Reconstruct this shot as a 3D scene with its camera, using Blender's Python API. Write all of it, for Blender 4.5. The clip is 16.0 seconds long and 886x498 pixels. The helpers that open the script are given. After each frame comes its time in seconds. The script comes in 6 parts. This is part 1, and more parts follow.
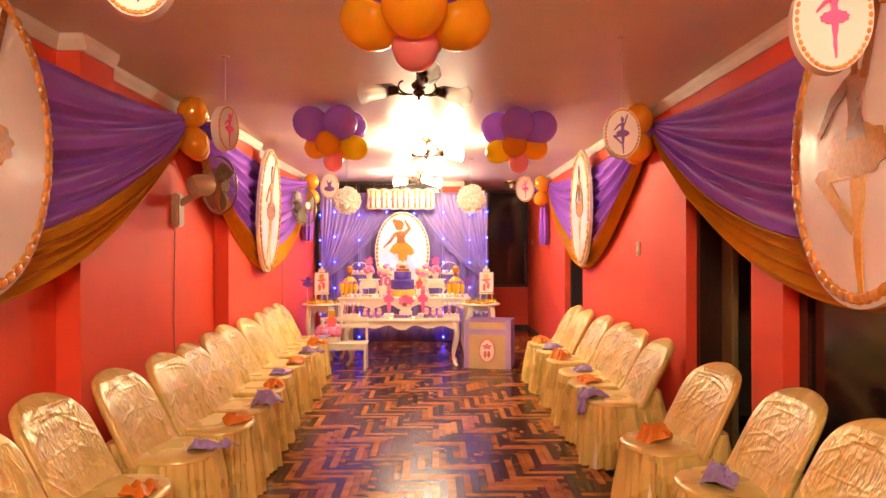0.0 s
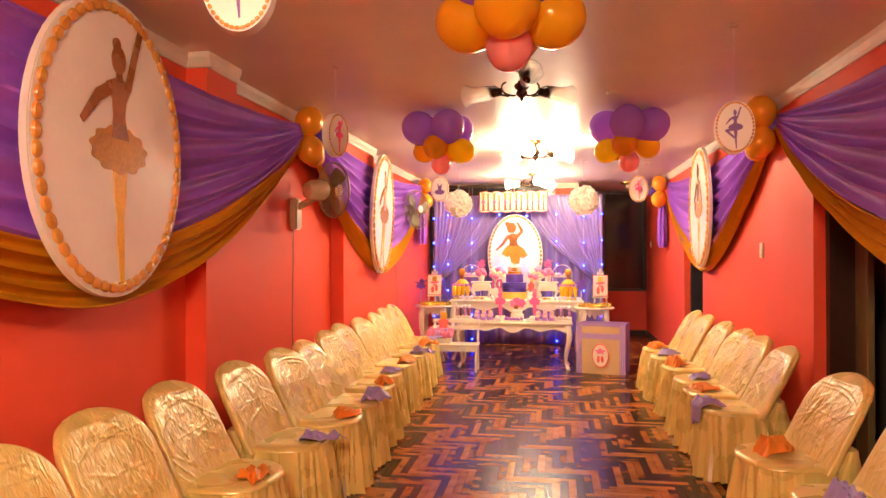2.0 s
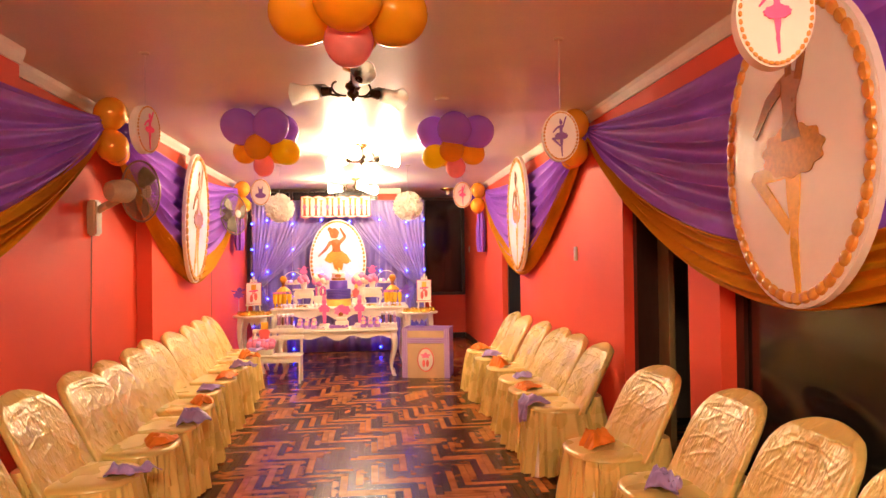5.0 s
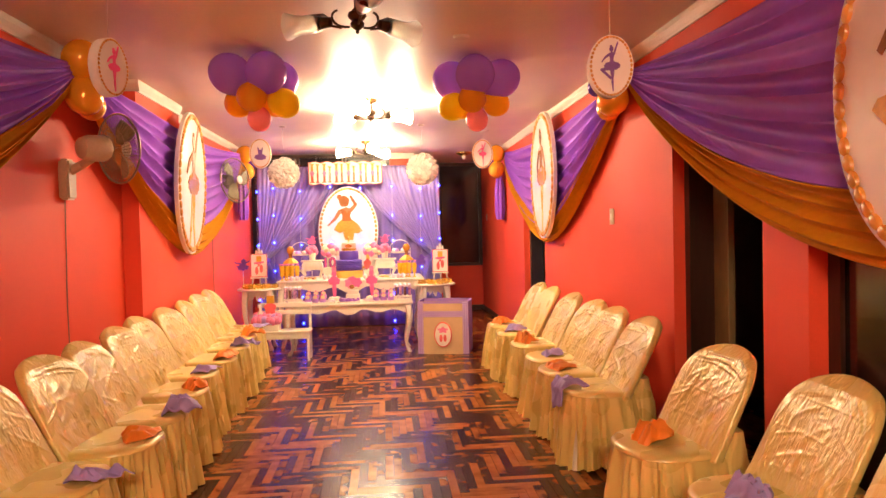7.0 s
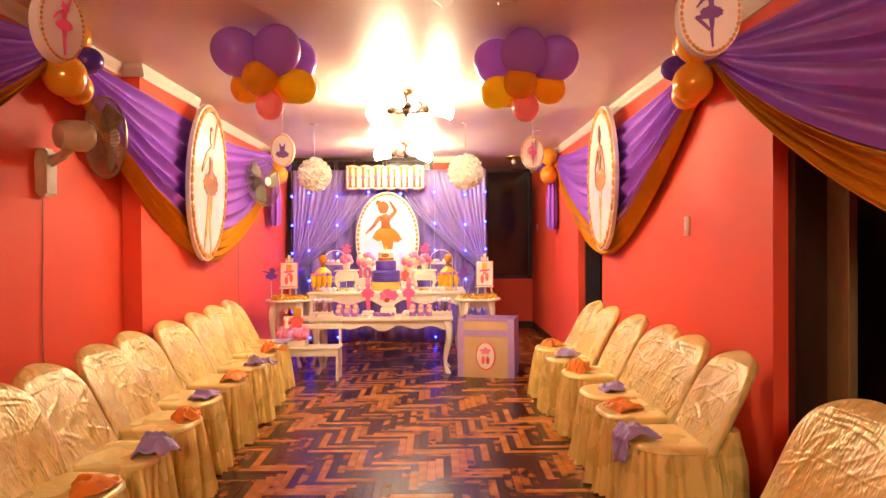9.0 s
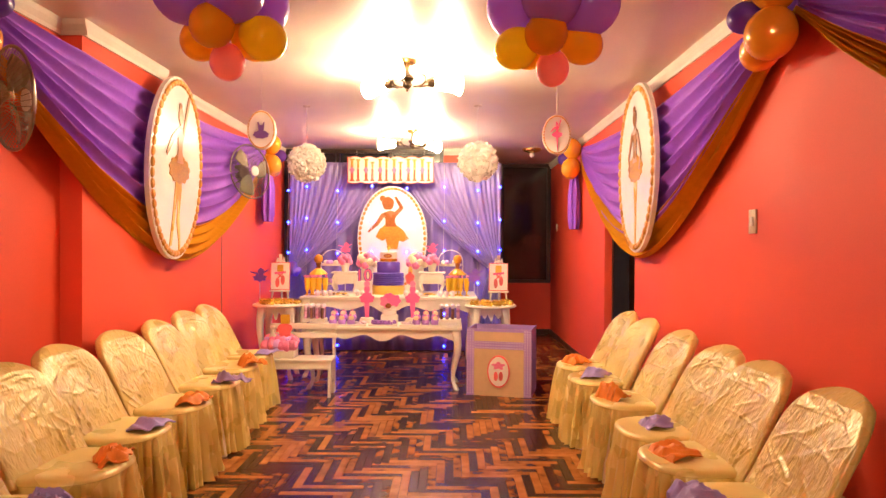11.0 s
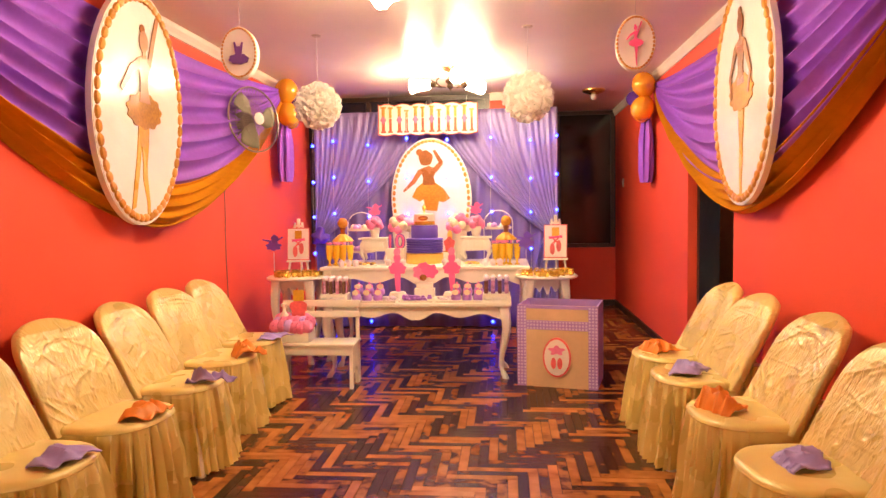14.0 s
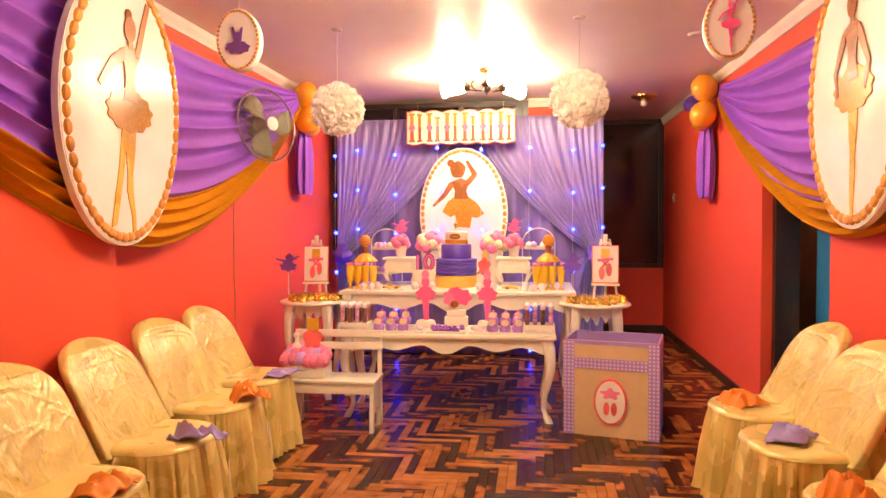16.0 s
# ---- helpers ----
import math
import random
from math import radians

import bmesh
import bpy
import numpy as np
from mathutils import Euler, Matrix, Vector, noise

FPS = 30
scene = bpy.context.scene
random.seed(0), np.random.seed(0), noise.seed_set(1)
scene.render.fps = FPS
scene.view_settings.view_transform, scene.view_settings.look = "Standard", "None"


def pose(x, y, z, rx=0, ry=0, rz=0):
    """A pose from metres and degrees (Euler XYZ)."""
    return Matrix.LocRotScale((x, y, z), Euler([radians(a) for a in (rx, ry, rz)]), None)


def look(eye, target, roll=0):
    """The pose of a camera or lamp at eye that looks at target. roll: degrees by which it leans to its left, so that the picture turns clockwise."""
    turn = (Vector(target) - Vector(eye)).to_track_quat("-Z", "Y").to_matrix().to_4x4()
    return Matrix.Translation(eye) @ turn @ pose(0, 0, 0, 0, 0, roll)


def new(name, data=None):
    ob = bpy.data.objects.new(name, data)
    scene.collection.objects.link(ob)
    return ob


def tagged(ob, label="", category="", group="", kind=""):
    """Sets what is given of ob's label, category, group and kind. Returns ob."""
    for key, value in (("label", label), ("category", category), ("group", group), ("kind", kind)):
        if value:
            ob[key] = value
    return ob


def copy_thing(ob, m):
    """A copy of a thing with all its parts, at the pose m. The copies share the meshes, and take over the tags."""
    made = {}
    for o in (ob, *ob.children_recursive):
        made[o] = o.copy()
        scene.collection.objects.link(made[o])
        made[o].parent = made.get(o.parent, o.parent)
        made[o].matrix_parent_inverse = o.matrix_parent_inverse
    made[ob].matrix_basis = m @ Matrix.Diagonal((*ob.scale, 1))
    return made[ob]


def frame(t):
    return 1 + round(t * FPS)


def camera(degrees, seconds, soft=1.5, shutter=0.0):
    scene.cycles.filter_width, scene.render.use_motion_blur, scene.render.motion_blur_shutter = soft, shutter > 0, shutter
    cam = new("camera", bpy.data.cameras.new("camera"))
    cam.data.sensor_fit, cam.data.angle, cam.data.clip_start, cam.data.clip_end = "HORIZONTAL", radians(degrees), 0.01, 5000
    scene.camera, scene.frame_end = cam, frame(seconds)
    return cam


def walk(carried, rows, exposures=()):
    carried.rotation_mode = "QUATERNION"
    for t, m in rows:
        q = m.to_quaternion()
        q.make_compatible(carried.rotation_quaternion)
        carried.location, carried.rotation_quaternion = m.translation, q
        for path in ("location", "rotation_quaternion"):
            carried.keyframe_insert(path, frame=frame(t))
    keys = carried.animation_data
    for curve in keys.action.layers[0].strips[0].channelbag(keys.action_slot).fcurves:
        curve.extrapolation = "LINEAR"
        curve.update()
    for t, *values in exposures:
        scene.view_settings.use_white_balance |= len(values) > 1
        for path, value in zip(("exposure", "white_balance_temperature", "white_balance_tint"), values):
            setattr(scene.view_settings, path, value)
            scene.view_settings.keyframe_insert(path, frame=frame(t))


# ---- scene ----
cam = camera(66.6, 16.0)
PATH = [
    (0, (0.262, -0.07, 1.413), (0.285, 1.93, 1.415), -0.1),
    (0.5, (0.293, -0.079, 1.405), (0.11, 1.912, 1.416), -0.7),
    (1, (0.332, -0.093, 1.402), (-0.007, 1.878, 1.417), -1.1),
    (1.5, (0.352, -0.083, 1.398), (-0.042, 1.877, 1.414), -1.0),
    (2, (0.353, -0.082, 1.396), (0.027, 1.891, 1.41), -0.1),
    (2.5, (0.355, -0.107, 1.418), (0.198, 1.887, 1.433), 0.3),
    (3, (0.34, -0.117, 1.411), (0.323, 1.883, 1.439), 0.5),
    (3.5, (0.334, -0.128, 1.433), (0.403, 1.871, 1.484), 0.3),
    (4, (0.309, -0.11, 1.437), (0.428, 1.885, 1.502), 0.3),
    (4.5, (0.278, -0.036, 1.421), (0.442, 1.956, 1.501), 0.0),
    (5, (0.26, 0.046, 1.397), (0.471, 2.034, 1.424), -0.8),
    (7.5, (0.284, 0.814, 1.342), (0.427, 2.808, 1.286), -1.7),
    (8, (0.38, 0.991, 1.338), (0.444, 2.99, 1.307), -0.5),
    (8.5, (0.419, 1.129, 1.336), (0.453, 3.129, 1.312), 0.2),
    (9, (0.396, 1.336, 1.332), (0.417, 3.336, 1.311), -0.4),
    (9.5, (0.375, 1.513, 1.34), (0.391, 3.513, 1.319), -0.2),
    (12, (0.556, 2.53, 1.275), (0.466, 4.528, 1.265), -0.4),
    (12.5, (0.584, 2.695, 1.27), (0.434, 4.689, 1.211), -1.1),
    (13, (0.544, 2.884, 1.264), (0.361, 4.874, 1.177), -0.8),
    (13.5, (0.509, 3.049, 1.262), (0.325, 5.037, 1.159), -1.3),
    (14, (0.534, 3.218, 1.252), (0.346, 5.206, 1.136), -0.9),
    (14.5, (0.592, 3.39, 1.261), (0.305, 5.366, 1.134), 0.0),
    (15, (0.548, 3.538, 1.263), (0.23, 5.508, 1.138), 0.7),
    (15.5, (0.462, 3.714, 1.278), (0.165, 5.689, 1.18), -1.2),
    (16, (0.43, 3.834, 1.289), (0.16, 5.814, 1.211), -0.4),
]
walk(cam, [(t, look(eye, target, roll)) for t, eye, target, roll in PATH],
     exposures=[(0, 0.32), (5, 0.32), (9, 0.28), (12.5, 0.08), (16, 0.08)])

# ---- world and exposure ----
world = bpy.data.worlds.new("night")
scene.world = world
world.use_nodes = True
world.node_tree.nodes["Background"].inputs[0].default_value = (0.010, 0.012, 0.02, 1)
world.node_tree.nodes["Background"].inputs[1].default_value = 0.3
scene.view_settings.exposure = 0.0
GLOW = 178.0          # chandelier glass

# room: x across, y along, z up
XL, XR, H = -1.62, 1.92, 2.485
Y0, YB, YP = -3.0, 10.50, 12.0


# ---- materials ----
def nodes_of(m):
    m.use_nodes = True
    nt = m.node_tree
    return nt, nt.nodes["Principled BSDF"]


def mat(name, base, rough=0.5, metal=0.0, var=0.12, scale=5.0, bump=0.15, bscale=60.0, stretch=(1, 1, 1), sheen=0.0,
        coat=0.0, emit=None, glow=0.0, trans=0.0, island=0.0, bdist=0.004, turn=(0, 0, 0), spec=0.5, rvar=0.12, thin=0.0):
    """A procedural surface: two scales of colour variation, rough wear and fine relief in object space."""
    m = bpy.data.materials.new(name)
    nt, p = nodes_of(m)
    N, Lk = nt.nodes, nt.links
    tc = N.new("ShaderNodeTexCoord")
    oi = N.new("ShaderNodeObjectInfo")
    sc = N.new("ShaderNodeVectorMath")
    sc.operation = "SCALE"
    sc.inputs[0].default_value = (13.1, 7.7, 9.3)
    Lk.new(oi.outputs["Random"], sc.inputs["Scale"])
    ad = N.new("ShaderNodeVectorMath")
    Lk.new(tc.outputs["Object"], ad.inputs[0])
    Lk.new(sc.outputs[0], ad.inputs[1])
    mp = N.new("ShaderNodeMapping")
    mp.inputs["Scale"].default_value = stretch
    mp.inputs["Rotation"].default_value = [radians(a) for a in turn]
    Lk.new(ad.outputs[0], mp.inputs[0])
    n1, n2 = N.new("ShaderNodeTexNoise"), N.new("ShaderNodeTexNoise")
    n1.inputs["Scale"].default_value, n1.inputs["Detail"].default_value = scale, 4
    n2.inputs["Scale"].default_value, n2.inputs["Detail"].default_value = bscale, 6
    height = n2.outputs["Fac"]
    Lk.new(mp.outputs[0], n1.inputs["Vector"])
    Lk.new(mp.outputs[0], n2.inputs["Vector"])
    mixf = N.new("ShaderNodeMath")
    mixf.operation = "MULTIPLY_ADD"
    mixf.inputs[1].default_value = 0.3
    Lk.new(n2.outputs["Fac"], mixf.inputs[0])
    half = N.new("ShaderNodeMath")
    half.operation = "MULTIPLY"
    half.inputs[1].default_value = 0.7
    Lk.new(n1.outputs["Fac"], half.inputs[0])
    Lk.new(half.outputs[0], mixf.inputs[2])
    ramp = N.new("ShaderNodeValToRGB")
    lo = [min(1, c * (1 - 2 * var)) for c in base]
    hi = [min(1, c * (1 + 2 * var)) for c in base]
    ramp.color_ramp.elements[0].position, ramp.color_ramp.elements[1].position = 0.25, 0.75
    ramp.color_ramp.elements[0].color, ramp.color_ramp.elements[1].color = (*lo, 1), (*hi, 1)
    Lk.new(mixf.outputs[0], ramp.inputs[0])
    col = ramp.outputs[0]
    if island:
        ge = N.new("ShaderNodeNewGeometry")
        hs = N.new("ShaderNodeHueSaturation")
        vv = N.new("ShaderNodeMapRange")
        vv.inputs["To Min"].default_value, vv.inputs["To Max"].default_value = 1 - island, 1 + island
        Lk.new(ge.outputs["Random Per Island"], vv.inputs[0])
        Lk.new(vv.outputs[0], hs.inputs["Value"])
        Lk.new(col, hs.inputs["Color"])
        col = hs.outputs[0]
    Lk.new(col, p.inputs["Base Color"])
    rr = N.new("ShaderNodeMapRange")
    rr.inputs["To Min"].default_value, rr.inputs["To Max"].default_value = max(0.02, rough - rvar), min(1, rough + rvar)
    Lk.new(n1.outputs["Fac"], rr.inputs[0])
    Lk.new(rr.outputs[0], p.inputs["Roughness"])
    p.inputs["Metallic"].default_value = metal
    p.inputs["Specular IOR Level"].default_value = spec
    p.inputs["Sheen Weight"].default_value = sheen
    p.inputs["Coat Weight"].default_value = coat
    p.inputs["Transmission Weight"].default_value = trans
    if emit:
        p.inputs["Emission Color"].default_value = (*emit, 1)
        p.inputs["Emission Strength"].default_value = glow
    if bump:
        b = N.new("ShaderNodeBump")
        b.inputs["Strength"].default_value, b.inputs["Distance"].default_value = bump, bdist
        Lk.new(height, b.inputs["Height"])
        Lk.new(b.outputs[0], p.inputs["Normal"])
    if thin:
        tr, mx = N.new("ShaderNodeBsdfTranslucent"), N.new("ShaderNodeMixShader")
        tr.inputs["Color"].default_value = (*[min(1, c * 1.25) for c in base], 1)
        mx.inputs[0].default_value = thin
        Lk.new(p.outputs[0], mx.inputs[1])
        Lk.new(tr.outputs[0], mx.inputs[2])
        Lk.new(mx.outputs[0], N["Material Output"].inputs[0])
    return m


def parquet_mat():
    """Varnished strips of dark and orange tropical wood, each strip its own tone."""
    m = bpy.data.materials.new("parquet")
    nt, p = nodes_of(m)
    N, Lk = nt.nodes, nt.links
    oi, ge, tc = N.new("ShaderNodeObjectInfo"), N.new("ShaderNodeNewGeometry"), N.new("ShaderNodeTexCoord")
    su = N.new("ShaderNodeMath")
    Lk.new(oi.outputs["Random"], su.inputs[0])
    Lk.new(ge.outputs["Random Per Island"], su.inputs[1])
    fr = N.new("ShaderNodeMath")
    fr.operation = "FRACT"
    Lk.new(su.outputs[0], fr.inputs[0])
    gr = N.new("ShaderNodeTexNoise")
    gr.inputs["Scale"].default_value, gr.inputs["Detail"].default_value = 9, 5
    wide = N.new("ShaderNodeCombineXYZ")
    mul = N.new("ShaderNodeMath")
    mul.operation = "MULTIPLY"
    mul.inputs[1].default_value = 53.0
    Lk.new(fr.outputs[0], mul.inputs[0])
    av = N.new("ShaderNodeVectorMath")
    Lk.new(ge.outputs["Position"], av.inputs[0])
    Lk.new(mul.outputs[0], wide.inputs[0])
    Lk.new(mul.outputs[0], wide.inputs[2])
    Lk.new(wide.outputs[0], av.inputs[1])
    Lk.new(av.outputs[0], gr.inputs["Vector"])
    tone = N.new("ShaderNodeMath")
    tone.operation = "MULTIPLY_ADD"
    tone.inputs[1].default_value = 0.95
    Lk.new(gr.outputs["Fac"], tone.inputs[0])
    sub = N.new("ShaderNodeMath")
    sub.operation = "MULTIPLY_ADD"
    sub.inputs[1].default_value, sub.inputs[2].default_value = 0.62, -0.24
    Lk.new(fr.outputs[0], sub.inputs[0])
    Lk.new(sub.outputs[0], tone.inputs[2])
    ramp = N.new("ShaderNodeValToRGB")
    e = ramp.color_ramp.elements
    e[0].position, e[0].color = 0.12, (0.024, 0.009, 0.006, 1)
    e[1].position, e[1].color = 0.93, (0.40, 0.155, 0.04, 1)
    for pos, c in ((0.36, (0.050, 0.017, 0.010, 1)), (0.52, (0.085, 0.028, 0.012, 1)), (0.60, (0.25, 0.085, 0.020, 1))):
        k = e.new(pos)
        k.color = c
    Lk.new(tone.outputs[0], ramp.inputs[0])
    Lk.new(ramp.outputs[0], p.inputs["Base Color"])
    n2 = N.new("ShaderNodeTexNoise")
    n2.inputs["Scale"].default_value, n2.inputs["Detail"].default_value = 3.0, 5
    Lk.new(ge.outputs["Position"], n2.inputs["Vector"])
    rr = N.new("ShaderNodeMapRange")
    rr.inputs["To Min"].default_value, rr.inputs["To Max"].default_value = 0.15, 0.30
    Lk.new(n2.outputs["Fac"], rr.inputs[0])
    Lk.new(rr.outputs[0], p.inputs["Roughness"])
    b = N.new("ShaderNodeBump")
    p.inputs["Specular IOR Level"].default_value = 0.22
    b.inputs["Strength"].default_value, b.inputs["Distance"].default_value = 0.12, 0.003
    Lk.new(gr.outputs["Fac"], b.inputs["Height"])
    Lk.new(b.outputs[0], p.inputs["Normal"])
    return m


def pane_mat(name, tint, rough=0.02):
    m = bpy.data.materials.new(name)
    nt, p = nodes_of(m)
    p.inputs["Base Color"].default_value = (*tint, 1)
    p.inputs["Roughness"].default_value = rough
    p.inputs["Transmission Weight"].default_value = 1.0
    p.inputs["IOR"].default_value = 1.45
    return m


RED = mat("red_wall_paint", (0.80, 0.085, 0.036), 0.6, var=0.05, scale=1.6, bump=0.25, bscale=130, bdist=0.002)
CEIL = mat("ceiling_paint", (0.80, 0.70, 0.58), 0.42, var=0.06, scale=1.2, bump=0.2, bscale=90, bdist=0.002)
CORN = mat("cornice_paint", (0.74, 0.64, 0.54), 0.5, var=0.06)
DARKWOOD = mat("dark_wood", (0.035, 0.016, 0.010), 0.35, var=0.25, stretch=(1, 1, 0.15), bscale=40)
PARQ = parquet_mat()
SUB = mat("parquet_bed", (0.015, 0.008, 0.005), 0.7)
PURPLE = mat("purple_cloth", (0.31, 0.10, 0.62), 0.6, var=0.08, scale=3, bump=0.3, bscale=24, bdist=0.006, spec=0.25)
GOLD = mat("mustard_cloth", (0.54, 0.22, 0.006), 0.75, var=0.10, scale=3, bump=0.3, bscale=24, bdist=0.006, spec=0.10)


def satin_mat(name, base, wrinkle, stretch, turn, scale):
    """Shiny satin: two crossing sets of drawn-out wrinkles that come and go over the cloth."""
    m = bpy.data.materials.new(name)
    nt, p = nodes_of(m)
    N, Lk = nt.nodes, nt.links
    tc, oi = N.new("ShaderNodeTexCoord"), N.new("ShaderNodeObjectInfo")
    off = N.new("ShaderNodeVectorMath")
    off.operation = "SCALE"
    off.inputs[0].default_value = (13.1, 7.7, 9.3)
    Lk.new(oi.outputs["Random"], off.inputs["Scale"])
    ad = N.new("ShaderNodeVectorMath")
    Lk.new(tc.outputs["Object"], ad.inputs[0])
    Lk.new(off.outputs[0], ad.inputs[1])

    def noise_of(st, tn, sc, detail, dist):
        mp, n = N.new("ShaderNodeMapping"), N.new("ShaderNodeTexNoise")
        mp.inputs["Scale"].default_value = st
        mp.inputs["Rotation"].default_value = [radians(q) for q in tn]
        n.inputs["Scale"].default_value, n.inputs["Detail"].default_value, n.inputs["Distortion"].default_value = sc, detail, dist
        Lk.new(ad.outputs[0], mp.inputs[0])
        Lk.new(mp.outputs[0], n.inputs["Vector"])
        return n.outputs["Fac"]

    def calc(op, x, y, z=None):
        q = N.new("ShaderNodeMath")
        q.operation = op
        for k, v in enumerate((x, y, z)):
            if v is None:
                continue
            if isinstance(v, (int, float)):
                q.inputs[k].default_value = v
            else:
                Lk.new(v, q.inputs[k])
        return q.outputs[0]
    n1 = noise_of(stretch, turn, scale, 2.0, 0.8)
    n2 = noise_of(stretch, [-q for q in turn], scale * 1.7, 2.0, 0.6)
    patch = noise_of((1, 1, 1), (0, 0, 0), 6.0, 1.0, 0.0)
    r1 = calc("ABSOLUTE", calc("SUBTRACT", n1, 0.5), 0)
    r2 = calc("MULTIPLY", calc("ABSOLUTE", calc("SUBTRACT", n2, 0.5), 0), calc("MULTIPLY", patch, 1.1))
    height = calc("ADD", r1, r2)
    bp = N.new("ShaderNodeBump")
    bp.inputs["Strength"].default_value, bp.inputs["Distance"].default_value = 1.0, wrinkle
    Lk.new(height, bp.inputs["Height"])
    Lk.new(bp.outputs[0], p.inputs["Normal"])
    ramp = N.new("ShaderNodeValToRGB")
    ramp.color_ramp.elements[0].position, ramp.color_ramp.elements[1].position = 0.3, 0.7
    ramp.color_ramp.elements[0].color, ramp.color_ramp.elements[1].color = (*[c * 0.92 for c in base], 1), (*[c * 1.06 for c in base], 1)
    Lk.new(patch, ramp.inputs[0])
    Lk.new(ramp.outputs[0], p.inputs["Base Color"])
    rr = N.new("ShaderNodeMapRange")
    rr.inputs["To Min"].default_value, rr.inputs["To Max"].default_value = 0.22, 0.34
    Lk.new(patch, rr.inputs[0])
    Lk.new(rr.outputs[0], p.inputs["Roughness"])
    p.inputs["Specular IOR Level"].default_value = 0.85
    p.inputs["Metallic"].default_value = 0.06
    return m


IVORY = (0.71, 0.56, 0.185)
SATIN = satin_mat("ivory_satin", IVORY, 0.0085, (1, 3.2, 1.0), (38, 0, 0), 9.0)
SATIN_SKIRT = satin_mat("ivory_satin_skirt", IVORY, 0.003, (1.2, 1.2, 0.35), (0, 0, 0), 6.0)
PLASTIC = mat("white_plastic", (0.8, 0.76, 0.68), 0.35)
ORANGE_NAP = mat("orange_napkin", (0.72, 0.22, 0.02), 0.5, bump=0.4, bscale=25, bdist=0.006)
LILAC_NAP = mat("lilac_napkin", (0.33, 0.25, 0.62), 0.5, bump=0.4, bscale=25, bdist=0.006)
LATEX_O = mat("orange_latex", (0.95, 0.49, 0.02), 0.14, var=0.05, bump=0, coat=0.4, thin=0.5)
LATEX_Y = mat("yellow_latex", (0.95, 0.70, 0.02), 0.16, var=0.05, bump=0, coat=0.4, thin=0.5)
LATEX_G = mat("gold_pearl_latex", (0.86, 0.37, 0.02), 0.18, metal=0.2, var=0.05, bump=0, coat=0.4)
LATEX_P = mat("purple_latex", (0.52, 0.26, 0.86), 0.18, var=0.05, bump=0, coat=0.4, thin=0.5)
LATEX_V = mat("violet_latex", (0.16, 0.06, 0.45), 0.18, var=0.05, bump=0, coat=0.4, thin=0.5)
LATEX_K = mat("pink_latex", (0.92, 0.36, 0.36), 0.2, var=0.05, bump=0, coat=0.3, thin=0.5)
WHITE = mat("white_lacquer", (0.80, 0.76, 0.66), 0.34, var=0.05, scale=3, bump=0.1, bscale=30)
PRINT = mat("glossy_print", (0.80, 0.75, 0.72), 0.22, var=0.04, scale=2.5, bump=0.25, bscale=7, bdist=0.02)
FOAM = mat("foam_board", (0.78, 0.74, 0.68), 0.6, var=0.05)
BEAD = mat("amber_bead_print", (0.60, 0.27, 0.05), 0.28, var=0.15, bump=0, spec=0.5)
FIG_GOLD = mat("golden_brown_print", (0.62, 0.27, 0.03), 0.25, var=0.35, scale=1.4, bump=0)
FIG_PURPLE = mat("purple_print", (0.17, 0.06, 0.30), 0.35, var=0.1, bump=0)
FIG_PINK = mat("pink_print", (0.86, 0.10, 0.32), 0.35, var=0.08, bump=0)
BRONZE = mat("bronze_metal", (0.10, 0.065, 0.035), 0.32, metal=0.8, bump=0)
BRASS = mat("brass", (0.55, 0.33, 0.10), 0.28, metal=0.9, bump=0)
SHADE = mat("lit_glass_shade", (0.9, 0.85, 0.75), 0.3, emit=(1.0, 0.765, 0.475), glow=GLOW, bump=0)
SHADE_NEAR = mat("lit_glass_shade_bright", (0.9, 0.85, 0.75), 0.3, emit=(1.0, 0.765, 0.475), glow=GLOW * 2.4, bump=0)
SHADE_OFF = pane_mat("unlit_glass_shade", (0.93, 0.90, 0.84), 0.3)
CREAM = mat("cream_plastic", (0.58, 0.47, 0.32), 0.4)
GREY_PL = mat("grey_plastic", (0.22, 0.18, 0.14), 0.4)
WIRE = mat("thin_cord", (0.6, 0.55, 0.48), 0.5, bump=0)
BLACK = mat("black_gloss", (0.012, 0.010, 0.010), 0.12, var=0.1, bump=0)
ROOM_DARK = mat("painted_room_darkness", (0.16, 0.12, 0.10), 0.7)
BLUE_DOOR = mat("blue_paint", (0.02, 0.20, 0.46), 0.4, emit=None)
OLIVE = mat("olive_grey_paint", (0.30, 0.25, 0.16), 0.6)


# ---- mesh helpers ----
def part(name, bm, material, parent=None, label="", smooth=True, at=None):
    me = bpy.data.meshes.new(name)
    bmesh.ops.recalc_face_normals(bm, faces=bm.faces)
    bm.to_mesh(me)
    bm.free()
    me.materials.append(material)
    if smooth:
        me.polygons.foreach_set("use_smooth", [True] * len(me.polygons))
        me.set_sharp_from_angle(angle=radians(38))
    ob = new(name, me)
    if parent:
        ob.parent = parent
    if at is not None:
        ob.matrix_basis = at
    if label:
        ob["label"] = label
    return ob


def empty(name, m, label, category, group="", kind=""):
    ob = new(name)
    ob.matrix_basis = m
    return tagged(ob, label, category, group, kind)


def box(bm, x0, x1, y0, y1, z0, z1, bevel=0.0):
    r = bmesh.ops.create_cube(bm, size=1, matrix=Matrix.Translation(((x0 + x1) / 2, (y0 + y1) / 2, (z0 + z1) / 2))
                              @ Matrix.Diagonal((x1 - x0, y1 - y0, z1 - z0, 1)))
    if bevel:
        es = {e for v in r["verts"] for e in v.link_edges}
        bmesh.ops.bevel(bm, geom=list(es), offset=bevel, segments=2, profile=0.5, affect="EDGES")
    return bm


